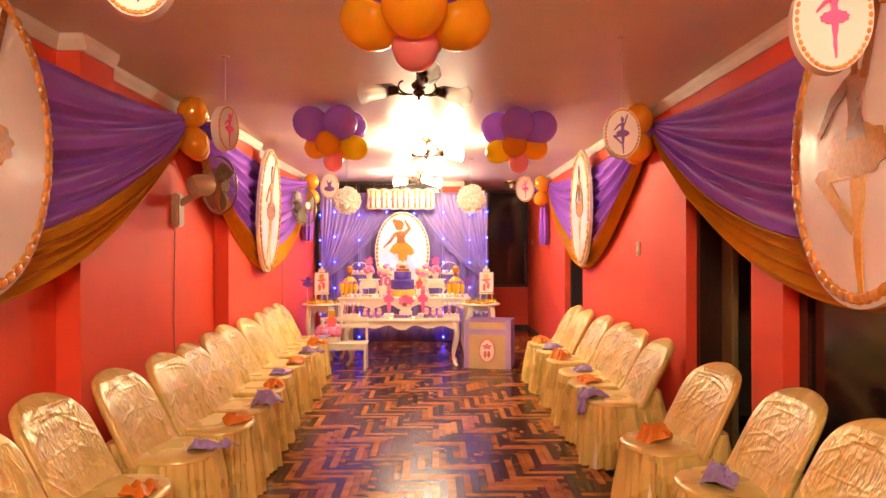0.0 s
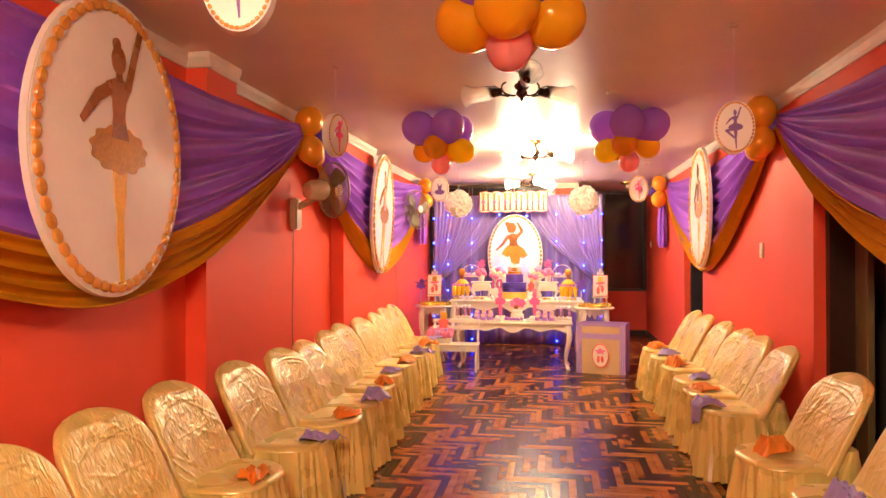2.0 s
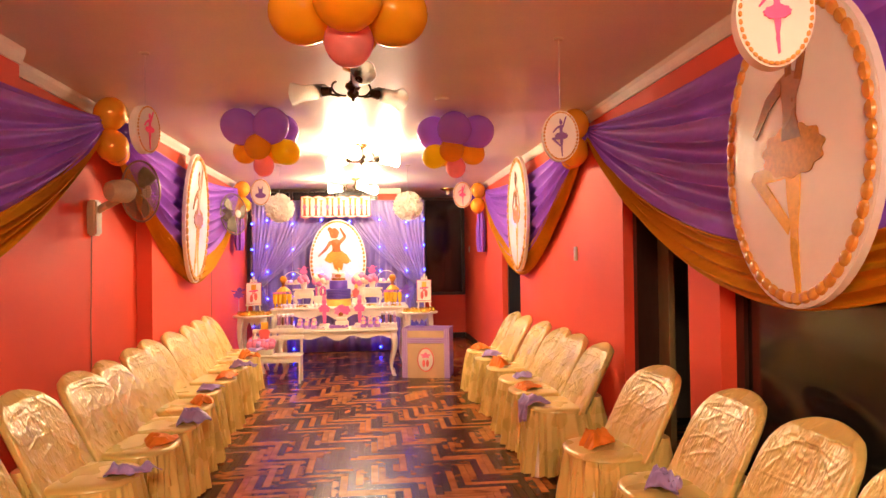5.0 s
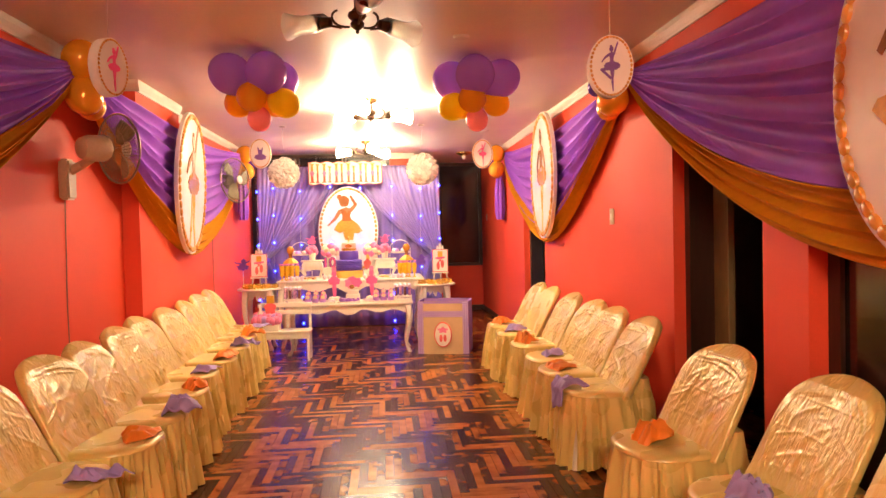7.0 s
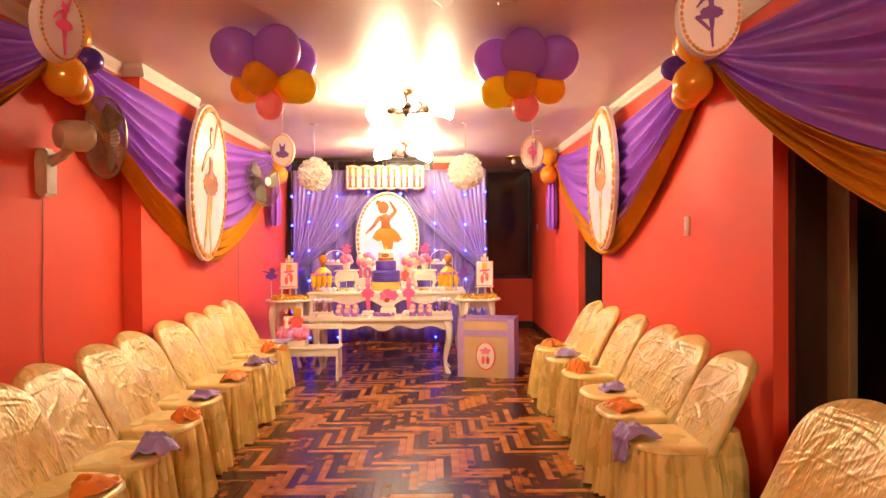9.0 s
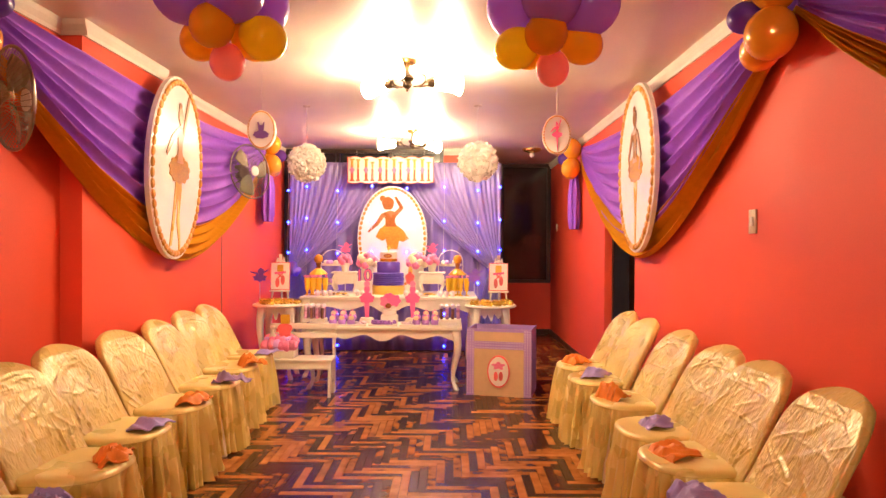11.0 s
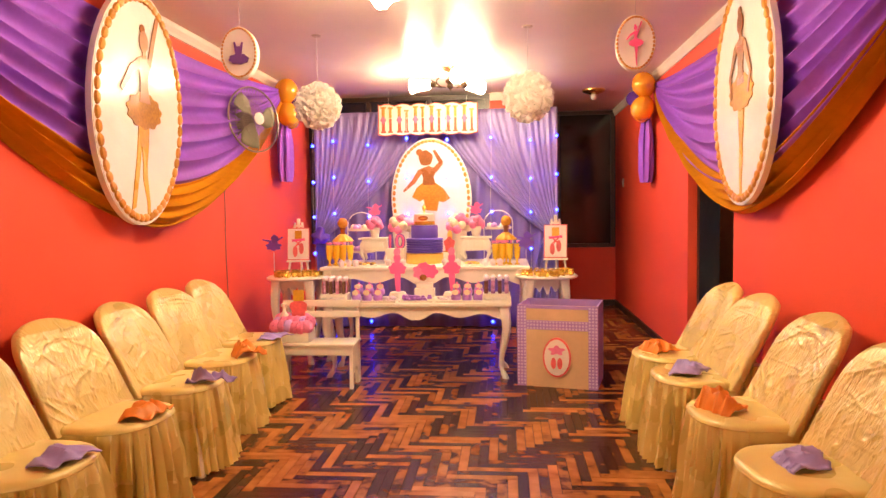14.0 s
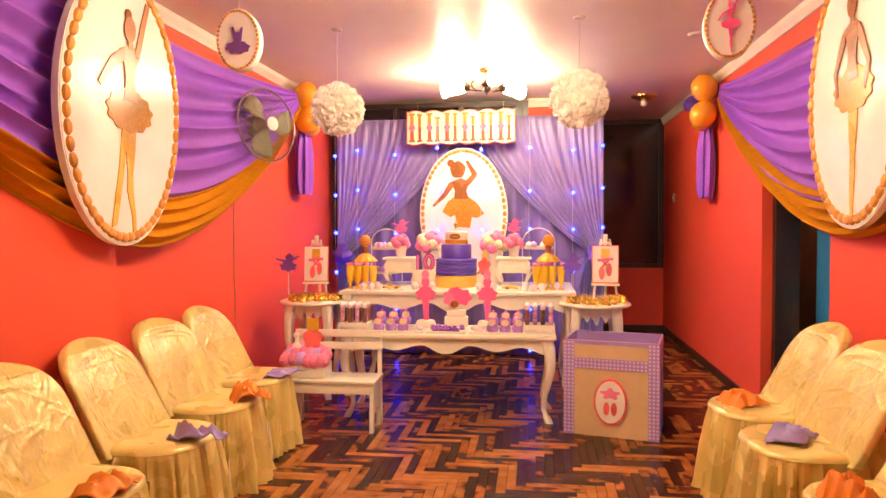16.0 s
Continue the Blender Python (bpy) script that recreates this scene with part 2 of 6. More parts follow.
def boxes(*dims, bevel=0.0):
    bm = bmesh.new()
    for d in dims:
        box(bm, *d, bevel=bevel)
    return bm


def ball(bm, c, r, u=20, v=14, s=(1, 1, 1)):
    bmesh.ops.create_uvsphere(bm, u_segments=u, v_segments=v, radius=r,
                              matrix=Matrix.Translation(c) @ Matrix.Diagonal((*s, 1)))
    return bm


def rings(bm, loops, close=True, caps=True):
    """Skin a row of closed loops of points."""
    rows = [[bm.verts.new(p) for p in lp] for lp in loops]
    n = len(rows[0])
    for a, b in zip(rows, rows[1:]):
        for i in range(n if close else n - 1):
            bm.faces.new((a[i], a[(i + 1) % n], b[(i + 1) % n], b[i]))
    if caps and close:
        bm.faces.new(rows[0][::-1])
        bm.faces.new(rows[-1])
    return bm


def tube(bm, pts, rad, n=8, flat=1.0):
    """A tube along points; rad a number or one for each point."""
    pts = [Vector(p) for p in pts]
    rad = rad if isinstance(rad, (list, tuple)) else [rad] * len(pts)
    loops = []
    for i, p in enumerate(pts):
        d = (pts[min(i + 1, len(pts) - 1)] - pts[max(i - 1, 0)]).normalized()
        a = d.cross(Vector((0, 0, 1)) if abs(d.z) < 0.95 else Vector((1, 0, 0))).normalized()
        b = d.cross(a)
        loops.append([p + (a * math.cos(k * math.tau / n) + b * math.sin(k * math.tau / n) * flat) * rad[i] for k in range(n)])
    return rings(bm, loops)


def lathe(bm, prof, n=20, c=(0, 0, 0), wob=None):
    loops = []
    for r, z in prof:
        loops.append([(c[0] + r * math.cos(k * math.tau / n) * (wob(k, z) if wob else 1),
                       c[1] + r * math.sin(k * math.tau / n) * (wob(k, z) if wob else 1), c[2] + z) for k in range(n)])
    return rings(bm, loops)


def prism(bm, pts, d0, d1, axis="y"):
    """Extrude a flat outline. axis y: points are (x, z); axis x: (y, z); axis z: (x, y)."""
    def at(p, d):
        return {"y": (p[0], d, p[1]), "x": (d, p[0], p[1]), "z": (p[0], p[1], d)}[axis]
    return rings(bm, [[at(p, d0) for p in pts], [at(p, d1) for p in pts]])


def oval(a, b, n=48, c=(0, 0)):
    return [(c[0] + a * math.cos(k * math.tau / n), c[1] + b * math.sin(k * math.tau / n)) for k in range(n)]


def linked(name, me, parent, m):
    ob = new(name, me)
    ob.parent = parent
    ob.matrix_basis = m
    return ob


def structure(name, bm, material, label, category, smooth=False):
    return tagged(part(name, bm, material, smooth=smooth), label, category, kind="structure")


# ---- the room ----
floor = structure("floor", boxes((-1.9, 4.6, Y0 - 0.3, YP + 0.3, -0.2, -0.012)), SUB,
                  "varnished parquet floor of dark and orange wood strips", "floor")
ceiling = structure("ceiling", boxes((-1.9, 4.6, Y0 - 0.3, YP + 0.3, H, H + 0.15)), CEIL, "plain painted ceiling lit by chandeliers", "ceiling")
wall_left = structure("wall_left", boxes((XL - 0.2, XL, Y0, YP, 0, H)), RED, "bright red painted wall with two shallow columns", "wall")
for y0, y1 in ((3.30, 3.65), (5.70, 6.73)):
    part("column", boxes((XL, -1.50, y0, y1, 0, H)), RED, wall_left, smooth=False)
# right wall: glazed door, pier, doorway, long wall with a second doorway
wall_right = structure("wall_right", boxes((XR, XR + 0.12, 3.13, 3.45, 0, H), (XR, XR + 0.12, 4.37, 7.50, 0, H), (XR, XR + 0.12, 8.55, YP, 0, H),
                       (XR, XR + 0.12, Y0, -0.6, 0, H), (XR, XR + 0.12, -0.6, 3.13, 2.1, H), (XR, XR + 0.12, 3.45, 4.37, 2.1, H),
                       (XR, XR + 0.12, 7.50, 8.55, 2.1, H)), RED, "bright red painted wall with two doorways", "wall")
wall_near = structure("wall_near", boxes((XL - 0.2, 4.6, Y0 - 0.2, Y0, 0, H)), RED, "red painted end wall", "wall")
wall_back = structure("wall_back", boxes((XL, 0.66, YB, YB + 0.15, 0, 0.9), (0.37, 0.66, YB, YB + 0.15, 0.9, H)), RED,
                      "red wall with a wide dark window behind the backdrop", "wall")
wall_passage = structure("wall_passage", boxes((XL, XR + 0.12, YP, YP + 0.15, 0, 0.74), (XL, 0.5, YP, YP + 0.15, 0.74, H)), RED, "red wall under a dark window", "wall")


def window(name, x0, x1, z0, z1, y, cols, label):
    w = empty(name, pose(x0, y, z0), label, "window", kind="structure")
    wd, ht = x1 - x0, z1 - z0
    part("window_frame", boxes((0, wd, 0, 0.06, 0, 0.05), (0, wd, 0, 0.06, ht - 0.05, ht), (0, 0.05, 0, 0.06, 0.05, ht - 0.05), (wd - 0.05, wd, 0, 0.06, 0.05, ht - 0.05),
         *[(wd * k / cols - 0.02, wd * k / cols + 0.02, 0.005, 0.055, 0.05, ht - 0.05) for k in range(1, cols)]), DARKWOOD, w, smooth=False)
    for k in range(cols):
        part("pane", boxes((wd * k / cols + 0.03, wd * (k + 1) / cols - 0.03, 0.03, 0.04, 0.04, ht - 0.04)), BLACK, w, smooth=False)
    return w


window("window_1", XL, 0.37, 0.9, H, YB + 0.04, 3, "wide window with dark night panes behind the backdrop")
window("window_2", 0.5, XR, 0.74, H, YP + 0.04, 2, "dark window with black night panes over a red sill wall")

# unlit rooms beyond the right wall, their darkness put into the wall colour
structure("wall_beyond", boxes((4.4, 4.6, Y0, YP, 0, H), (XR + 0.12, 4.4, 5.6, 5.75, 0, H), (XR + 0.12, 4.4, YP, YP + 0.15, 0, H)), ROOM_DARK, "side room wall with the darkness painted into its colour", "wall")
structure("wall_sideroom", boxes((XR + 0.9, XR + 1.0, 7.6, 11.95, 0, H)), OLIVE, "olive grey wall seen through the far doorway", "wall")


def doorway(name, y0, y1, label):
    d = empty(name, pose(XR + 0.12, y0, 0), label, "doorway", kind="structure")
    w = y1 - y0
    part("door_frame", boxes((-0.05, 0.10, 0, 0.06, 0, 2.1), (-0.05, 0.10, w - 0.06, w, 0, 2.1), (-0.05, 0.10, 0.06, w - 0.06, 2.04, 2.1)), DARKWOOD, d, smooth=False)
    return d


d1 = doorway("door_1", 3.45, 4.37, "dark wooden doorway into an unlit room")
part("door_leaf", boxes((0.09, 0.13, 0.70, 0.86, 0.02, 2.03), bevel=0.004), mat("brown_door", (0.20, 0.14, 0.06), 0.5, var=0.2, stretch=(1, 1, 0.2)), d1, "brown door leaf standing open", smooth=False)
d2 = doorway("door_2", 7.50, 8.55, "doorway with a blue door standing open")
leaf = part("door_leaf", boxes((0.0, 0.04, 0.0, 0.90, 0.02, 2.03), bevel=0.004), BLUE_DOOR, d2, "blue painted door leaf", smooth=False, at=pose(0.03, 0.065, 0, 0, 0, -10))
part("door_panel", boxes((-0.008, 0, 0.12, 0.38, 0.15, 1.9), (-0.008, 0, 0.50, 0.78, 0.15, 1.9), bevel=0.003), BLUE_DOOR, leaf, smooth=False)
# invented glowing ball, out of view, that brightens the side room
sl = empty("ceiling_globe", pose(2.55, 9.4, H), "unseen glowing ball added to brighten the side room", "lamp")
part("globe", ball(bmesh.new(), (0, 0, -0.07), 0.07, 16, 10), mat("fill_glow", (0.9, 0.85, 0.75), 0.3, emit=(1.0, 0.85, 0.6), glow=40.0, bump=0), sl)
# glazed wall beside the near chairs
gl = empty("window_3", pose(XR + 0.08, -0.6, 0), "tall dark glass door panels in a black frame", "window", kind="structure")
part("window_frame", boxes((0, 0.05, 0, 3.73, 0, 0.08), (0, 0.05, 0, 3.73, 2.02, 2.1), (0, 0.05, 0, 0.05, 0.08, 2.02), (0, 0.05, 3.66, 3.73, 0.08, 2.02),
     (0, 0.05, 1.2, 1.26, 0.08, 2.02), (0, 0.05, 2.42, 2.48, 0.08, 2.02)), DARKWOOD, gl, smooth=False)
for a, b in ((0.05, 1.2), (1.26, 2.42), (2.48, 3.66)):
    part("pane", boxes((0.02, 0.028, a, b, 0.08, 2.02)), BLACK, gl, smooth=False)


def cornice_run(name, pts, label):
    """A moulded cornice along a line of wall corners (x, y), room side given by sign in each leg."""
    bm = bmesh.new()
    for (x0, y0), (x1, y1), (nx, ny) in pts:
        prof = [(0, H), (0, 2.405), (0.012, 2.405), (0.016, 2.425), (0.030, 2.455), (0.034, H - 0.001)]
        rings(bm, [[(x0 + nx * d, y0 + ny * d, z) for d, z in prof], [(x1 + nx * d, y1 + ny * d, z) for d, z in prof]])
    return structure(name, bm, CORN, label, "cornice")


cornice_run("cornice", [((XL, Y0), (XL, 3.30), (1, 0)), ((-1.5, 3.30), (-1.5, 3.65), (1, 0)), ((XL, 3.65), (XL, 5.70), (1, 0)), ((-1.5, 5.70), (-1.5, 6.73), (1, 0)),
                        ((XL, 6.73), (XL, YB), (1, 0)), ((XL, 3.30), (-1.466, 3.30), (0, -1)), ((XL, 5.70), (-1.466, 5.70), (0, -1)),
                        ((XR, Y0), (XR, YP), (-1, 0)), ((0.37, YB), (0.72, YB), (0, -1))], "cream moulded cornice between wall and ceiling")
structure("baseboard", boxes((XR - 0.015, XR, 8.55, YP, 0, 0.07), (XR - 0.015, XR, 4.37, 7.5, 0, 0.07), (0.66, XR - 0.015, YP - 0.015, YP, 0, 0.07),
                             (XL, XL + 0.015, 6.73, YB, 0, 0.07), (XL, 0.66, YB - 0.015, YB, 0, 0.07)), DARKWOOD, "dark wooden baseboard", "baseboard")


# ---- chandeliers ----
def chandelier(x, y, turn, label, glass, lit=True):
    c = empty("chandelier", pose(x, y, H, 0, 0, turn), label, "chandelier", "ceiling chandeliers")
    part("canopy", lathe(bmesh.new(), [(0.001, 0), (0.06, 0), (0.056, -0.02), (0.025, -0.034), (0.012, -0.04)], 20), BRASS, c)
    part("rod", lathe(bmesh.new(), [(0.014, -0.03), (0.014, -0.082), (0.024, -0.087), (0.024, -0.105)], 14), BRONZE, c)
    part("hub", lathe(bmesh.new(), [(0.02, -0.122), (0.040, -0.132), (0.045, -0.148), (0.036, -0.162), (0.024, -0.168), (0.034, -0.182), (0.032, -0.196), (0.016, -0.210), (0.008, -0.215), (0.010, -0.223), (0.002, -0.232)], 20, (0, 0, 0.03)), BRONZE, c)
    for k in range(3):
        m = pose(0, 0, 0.03, 0, 0, 120 * k)
        bm = bmesh.new()
        tube(bm, [m @ Vector((0.04 + 0.06 * s + 0.055 * math.sin(math.pi * s), 0, -0.152 + 0.042 * math.cos(math.pi * (1 - s)))) for s in [i / 10 for i in range(11)]], 0.006, 8)
        tube(bm, [m @ Vector((0.08 + 0.09 * s, 0, -0.194 + 0.006 * math.sin(math.pi * s) + 0.024 * s * s)) for s in [i / 6 for i in range(7)]], 0.006, 8)
        arm = part("arm", bm, BRONZE, c)
        tip = m @ pose(0.128, 0, -0.162, 0, 90, 0)
        bm = lathe(bmesh.new(), [(0.004, 0), (0.024, 0.008), (0.027, 0.04), (0.030, 0.07), (0.024, 0.075), (0.004, 0.07)], 14)
        bm.transform(tip)
        part("socket", bm, BRONZE, arm)
        bm = lathe(bmesh.new(), [(0.026, 0.05), (0.038, 0.08), (0.044, 0.115), (0.045, 0.155), (0.050, 0.19), (0.062, 0.228), (0.066, 0.236), (0.062, 0.237), (0.046, 0.192), (0.040, 0.155), (0.039, 0.115), (0.02, 0.07)], 28,
                   wob=lambda q, z: 1 + (0.03 * math.sin(q * math.tau * 6 / 28) if z > 0.21 else 0))
        bm.transform(tip)
        part("shade", bm, glass, arm, "lit frosted glass shade" if lit else "unlit frosted glass shade")
        bm = bmesh.new()
        for q in range(6):
            t = q / 5
            box(bm, -0.034 + 0.03 * t, 0.034 - 0.03 * t, 0.030 + 0.010 * t, 0.034 + 0.012 * t, 0.03 + 0.018 * q, 0.03 + 0.018 * (q + 1))
        bm.transform(tip @ pose(0, 0, 0, 0, 0, 90))
        part("leaf", bm, BRONZE, arm, "dark bronze leaf under the shade")
    return c


LIT_LABEL = "bronze three-arm chandelier with lit glass shades"
chandelier(0.176, 6.48, 20, LIT_LABEL, SHADE)
chandelier(0.06, 9.15, 45, LIT_LABEL, SHADE)
chandelier(0.16, -0.9, 30, LIT_LABEL, SHADE_NEAR)
chandelier(0.168, 3.86, 40, "bronze three-arm chandelier with unlit glass shades", SHADE_OFF, False)


# ---- swags ----
def swag(x, side, y0, y1, zp, drop, split, seed, label):
    """Cloth gathered at two points on a wall; side +1 bulges towards +x. Purple above, mustard below."""
    rnd = random.Random(seed)
    s = empty("swag", pose(x, (y0 + y1) / 2, zp), label, "swag", "wall swags")
    L = y1 - y0
    ph = [rnd.uniform(0, 6.28) for _ in range(6)]

    def sheet(v0, v1, nv, name, material, off, fq):
        bm, rows = bmesh.new(), []
        for j in range(nv + 1):
            v = v0 + (v1 - v0) * j / nv
            row = []
            for i in range(65):
                u = i / 64
                k = 1 - abs(2 * u - 1) ** 1.75
                k0 = 1 - abs(2 * u - 1) ** 6
                sag = 0.05 * (1 - v) * k + drop * v ** 0.95 * k
                fold = 0.75 - 1.5 * abs(math.sin(v * fq + ph[0] + 1.1 * math.sin(u * 3 + ph[1]))) + 0.5 * math.sin(v * 27 + ph[2] + 1.8 * math.sin(u * 2.2 + ph[3]))
                out = 0.02 + 0.042 * k0 * (0.35 + 0.65 * math.sin(math.pi * min(1, v * 0.95))) + off + 0.034 * fold * k0 * (0.75 + 0.25 * v)
                z = -sag + (0.5 - v) * 0.10 * (1 - k) * (1 - k) + 0.012 * math.sin(u * 9 + v * 7 + ph[4]) * k
                row.append(bm.verts.new((side * out, (u - 0.5) * L, z)))
            rows.append(row)
        for a, b in zip(rows, rows[1:]):
            for i in range(64):
                bm.faces.new((a[i], a[i + 1], b[i + 1], b[i]))
        ob = part(name, bm, material, s)
        so = ob.modifiers.new("thick", "SOLIDIFY")
        so.thickness = 0.006
        return ob
    sheet(0.0, split + 0.03, 90, "purple_drape", PURPLE, 0.0, 28)
    sheet(split - 0.02, 1.0, 34, "mustard_drape", GOLD, 0.013, 52)
    return s


for args in ((-1.512, 1, -0.05, 4.72, 2.31, 1.13, 0.79, 1), (-1.512, 1, 4.72, 9.25, 2.31, 1.12, 0.80, 2),
             (XR - 0.02, -1, -0.05, 4.92, 2.31, 1.13, 0.79, 3), (XR - 0.02, -1, 4.92, 9.5, 2.31, 1.10, 0.80, 4)):
    swag(*args, "purple and mustard cloth swag draped along the red wall")


def tail(x, y, z0, z1, seed):
    rnd = random.Random(seed)
    bm, loops = bmesh.new(), []
    for j in range(15):
        v = j / 14
        w = 0.042 + 0.085 * min(1, v * 2.2) * (1 if v < 0.85 else 1 - (v - 0.85) * 2.2)
        loops.append([(x + w * 0.45 * math.cos(a) * (1 + 0.2 * math.sin(5 * a)), y + w * math.sin(a) * (1 + 0.25 * math.sin(7 * a + v)), z0 + (z1 - z0) * v)
                      for a in [k * math.tau / 40 for k in range(40)]])
    ob = part("cloth_tail", rings(bm, loops), PURPLE)
    return tagged(ob, "bunched purple cloth tail hanging below the balloons", "drape", "cloth tails")


tail(XL + 0.10, 9.42, 2.2, 1.54, 1)
tail(XR - 0.07, 9.75, 2.2, 1.48, 2)


# ---- balloons ----
def balloon_mesh(name, r, material):
    bm, loops = bmesh.new(), []
    for k in range(17):
        t = k / 16
        a = math.pi * t
        rr = max(0.004, r * math.sin(a) * (1 - 0.10 * max(0, math.cos(math.pi - a))))
        loops.append([(rr * math.cos(q * math.tau / 24), rr * math.sin(q * math.tau / 24), r * 1.12 * math.cos(a)) for q in range(24)])
    rings(bm, loops)
    lathe(bm, [(0.004, -1.10 * r), (0.012, -1.14 * r), (0.013, -1.16 * r), (0.003, -1.17 * r)], 10)
    o = part(name, bm, material)
    me = o.data
    bpy.data.objects.remove(o)
    return me


BALL = {}


def cluster(name, centre, items, label, hang=None):
    """A bunch of balloons: (material, radius, x, y, z) each, knots towards the middle."""
    c = empty(name, pose(*centre), label, "balloons", "balloon bunches")
    for mt, r, x, y, z in items:
        key = (mt.name, r)
        if key not in BALL:
            BALL[key] = balloon_mesh("balloon", r, mt)
        q = Vector((x, y, z)).to_track_quat("Z", "Y") if Vector((x, y, z)).length > 0.02 else Vector((0, 0, -1)).to_track_quat("Z", "Y")
        linked("balloon", BALL[key], c, Matrix.LocRotScale((x, y, z), q, None))
    return c


def ring4(mt, r, d, z, a0, n=4):
    return [(mt, r, d * math.cos(radians(a0 + 360 / n * k)), d * math.sin(radians(a0 + 360 / n * k)), z) for k in range(n)]


cluster("balloon_bunch", (0.19, 2.45, 2.305), ring4(LATEX_O, 0.118, 0.150, -0.03, 270) + ring4(LATEX_P, 0.10, 0.15, 0.085, 225) + [(LATEX_K, 0.088, 0, -0.02, -0.135)],
        "bunch of orange, purple and pink balloons hanging from the ceiling")
cluster("balloon_bunch", (-0.53, 5.05, 2.27), ring4(LATEX_P, 0.128, 0.155, 0.080, 215) + ring4(LATEX_O, 0.092, 0.13, -0.065, 270, 3) + [(LATEX_Y, 0.095, 0.18, -0.02, -0.085), (LATEX_K, 0.075, 0.02, 0, -0.18)],
        "bunch of purple, orange and yellow balloons hanging from the ceiling")
cluster("balloon_bunch", (0.91, 5.15, 2.27), ring4(LATEX_P, 0.128, 0.155, 0.080, 260) + ring4(LATEX_O, 0.092, 0.13, -0.065, 250, 3) + [(LATEX_Y, 0.092, -0.16, -0.03, -0.10), (LATEX_K, 0.075, 0.0, 0, -0.18)],
        "bunch of purple, orange and yellow balloons hanging from the ceiling")


def pinch(x, y, z, side):
    s = side
    cluster("balloon_bunch", (x, y, z), [(LATEX_G, 0.105, 0.04 * s, -0.03, 0.10), (LATEX_G, 0.105, 0.05 * s, -0.03, -0.105), (LATEX_G, 0.085, 0.02 * s, 0.12, 0.12),
            (LATEX_G, 0.085, 0.02 * s, 0.13, -0.13), (LATEX_V, 0.068, 0.10 * s, 0.10, 0.0)], "gold balloons with one violet, tied where the swags meet")


pinch(XL + 0.13, 4.74, 2.28, 1)
pinch(XL + 0.13, 9.30, 2.25, 1)
pinch(XR - 0.10, 4.95, 2.28, -1)
pinch(XR - 0.10, 9.55, 2.25, -1)


# ---- covered chairs ----
def fold_set(rnd):
    """Pull folds of a chair cover as (y, height, angle, half length, half width, rise)."""
    out = []
    for _ in range(15):                      # gathered where the back meets the seat
        y = rnd.uniform(-0.20, 0.20)
        out.append((y, rnd.uniform(0.02, 0.13), math.pi / 2 - 2.2 * y + rnd.uniform(-0.45, 0.45), rnd.uniform(0.04, 0.10), rnd.uniform(0.0035, 0.006), rnd.uniform(0.0025, 0.005)))
    for _ in range(24):                      # long slanting pulls over the middle
        out.append((rnd.uniform(-0.18, 0.18), rnd.uniform(0.10, 0.34), rnd.choice((0.5, -0.6, 0.9, 1.3)) + rnd.uniform(-0.25, 0.25), rnd.uniform(0.05, 0.14), rnd.uniform(0.0035, 0.0065), rnd.uniform(0.0012, 0.0032)))
    for _ in range(7):                       # slack under the top edge
        y = rnd.uniform(-0.15, 0.15)
        out.append((y, rnd.uniform(0.32, 0.40), -2.0 * y + rnd.uniform(-0.3, 0.3), rnd.uniform(0.05, 0.10), rnd.uniform(0.004, 0.007), rnd.uniform(0.0015, 0.003)))
    for k in range(3):                       # creases left by folding the cloth flat
        out.append((rnd.uniform(-0.02, 0.02), 0.10 + 0.11 * k + rnd.uniform(-0.02, 0.02), rnd.uniform(-0.06, 0.06), 0.25, 0.003, 0.0014))
        out.append((-0.11 + 0.11 * k + rnd.uniform(-0.02, 0.02), 0.2, math.pi / 2 + rnd.uniform(-0.06, 0.06), 0.25, 0.003, 0.0014))
    return [(y, h, math.cos(a), math.sin(a), L, w, r, rnd.uniform(-0.012, 0.012)) for y, h, a, L, w, r in out]


def creases(y, h, folds):
    total = 0.0
    for fy, fh, ca, sa, L, w, r, bend in folds:
        dy, dh = y - fy, h - fh
        side = -dy * sa + dh * ca
        if abs(side) < 3 * w:
            along = (dy * ca + dh * sa) / L
            if abs(along) < 1:
                side += bend * along * along
                total += 1.5 * r * math.exp(-(side / w) ** 2) * (1 - along * along)
    return total


SEAT_Z, TOP_Z = 0.425, 0.815


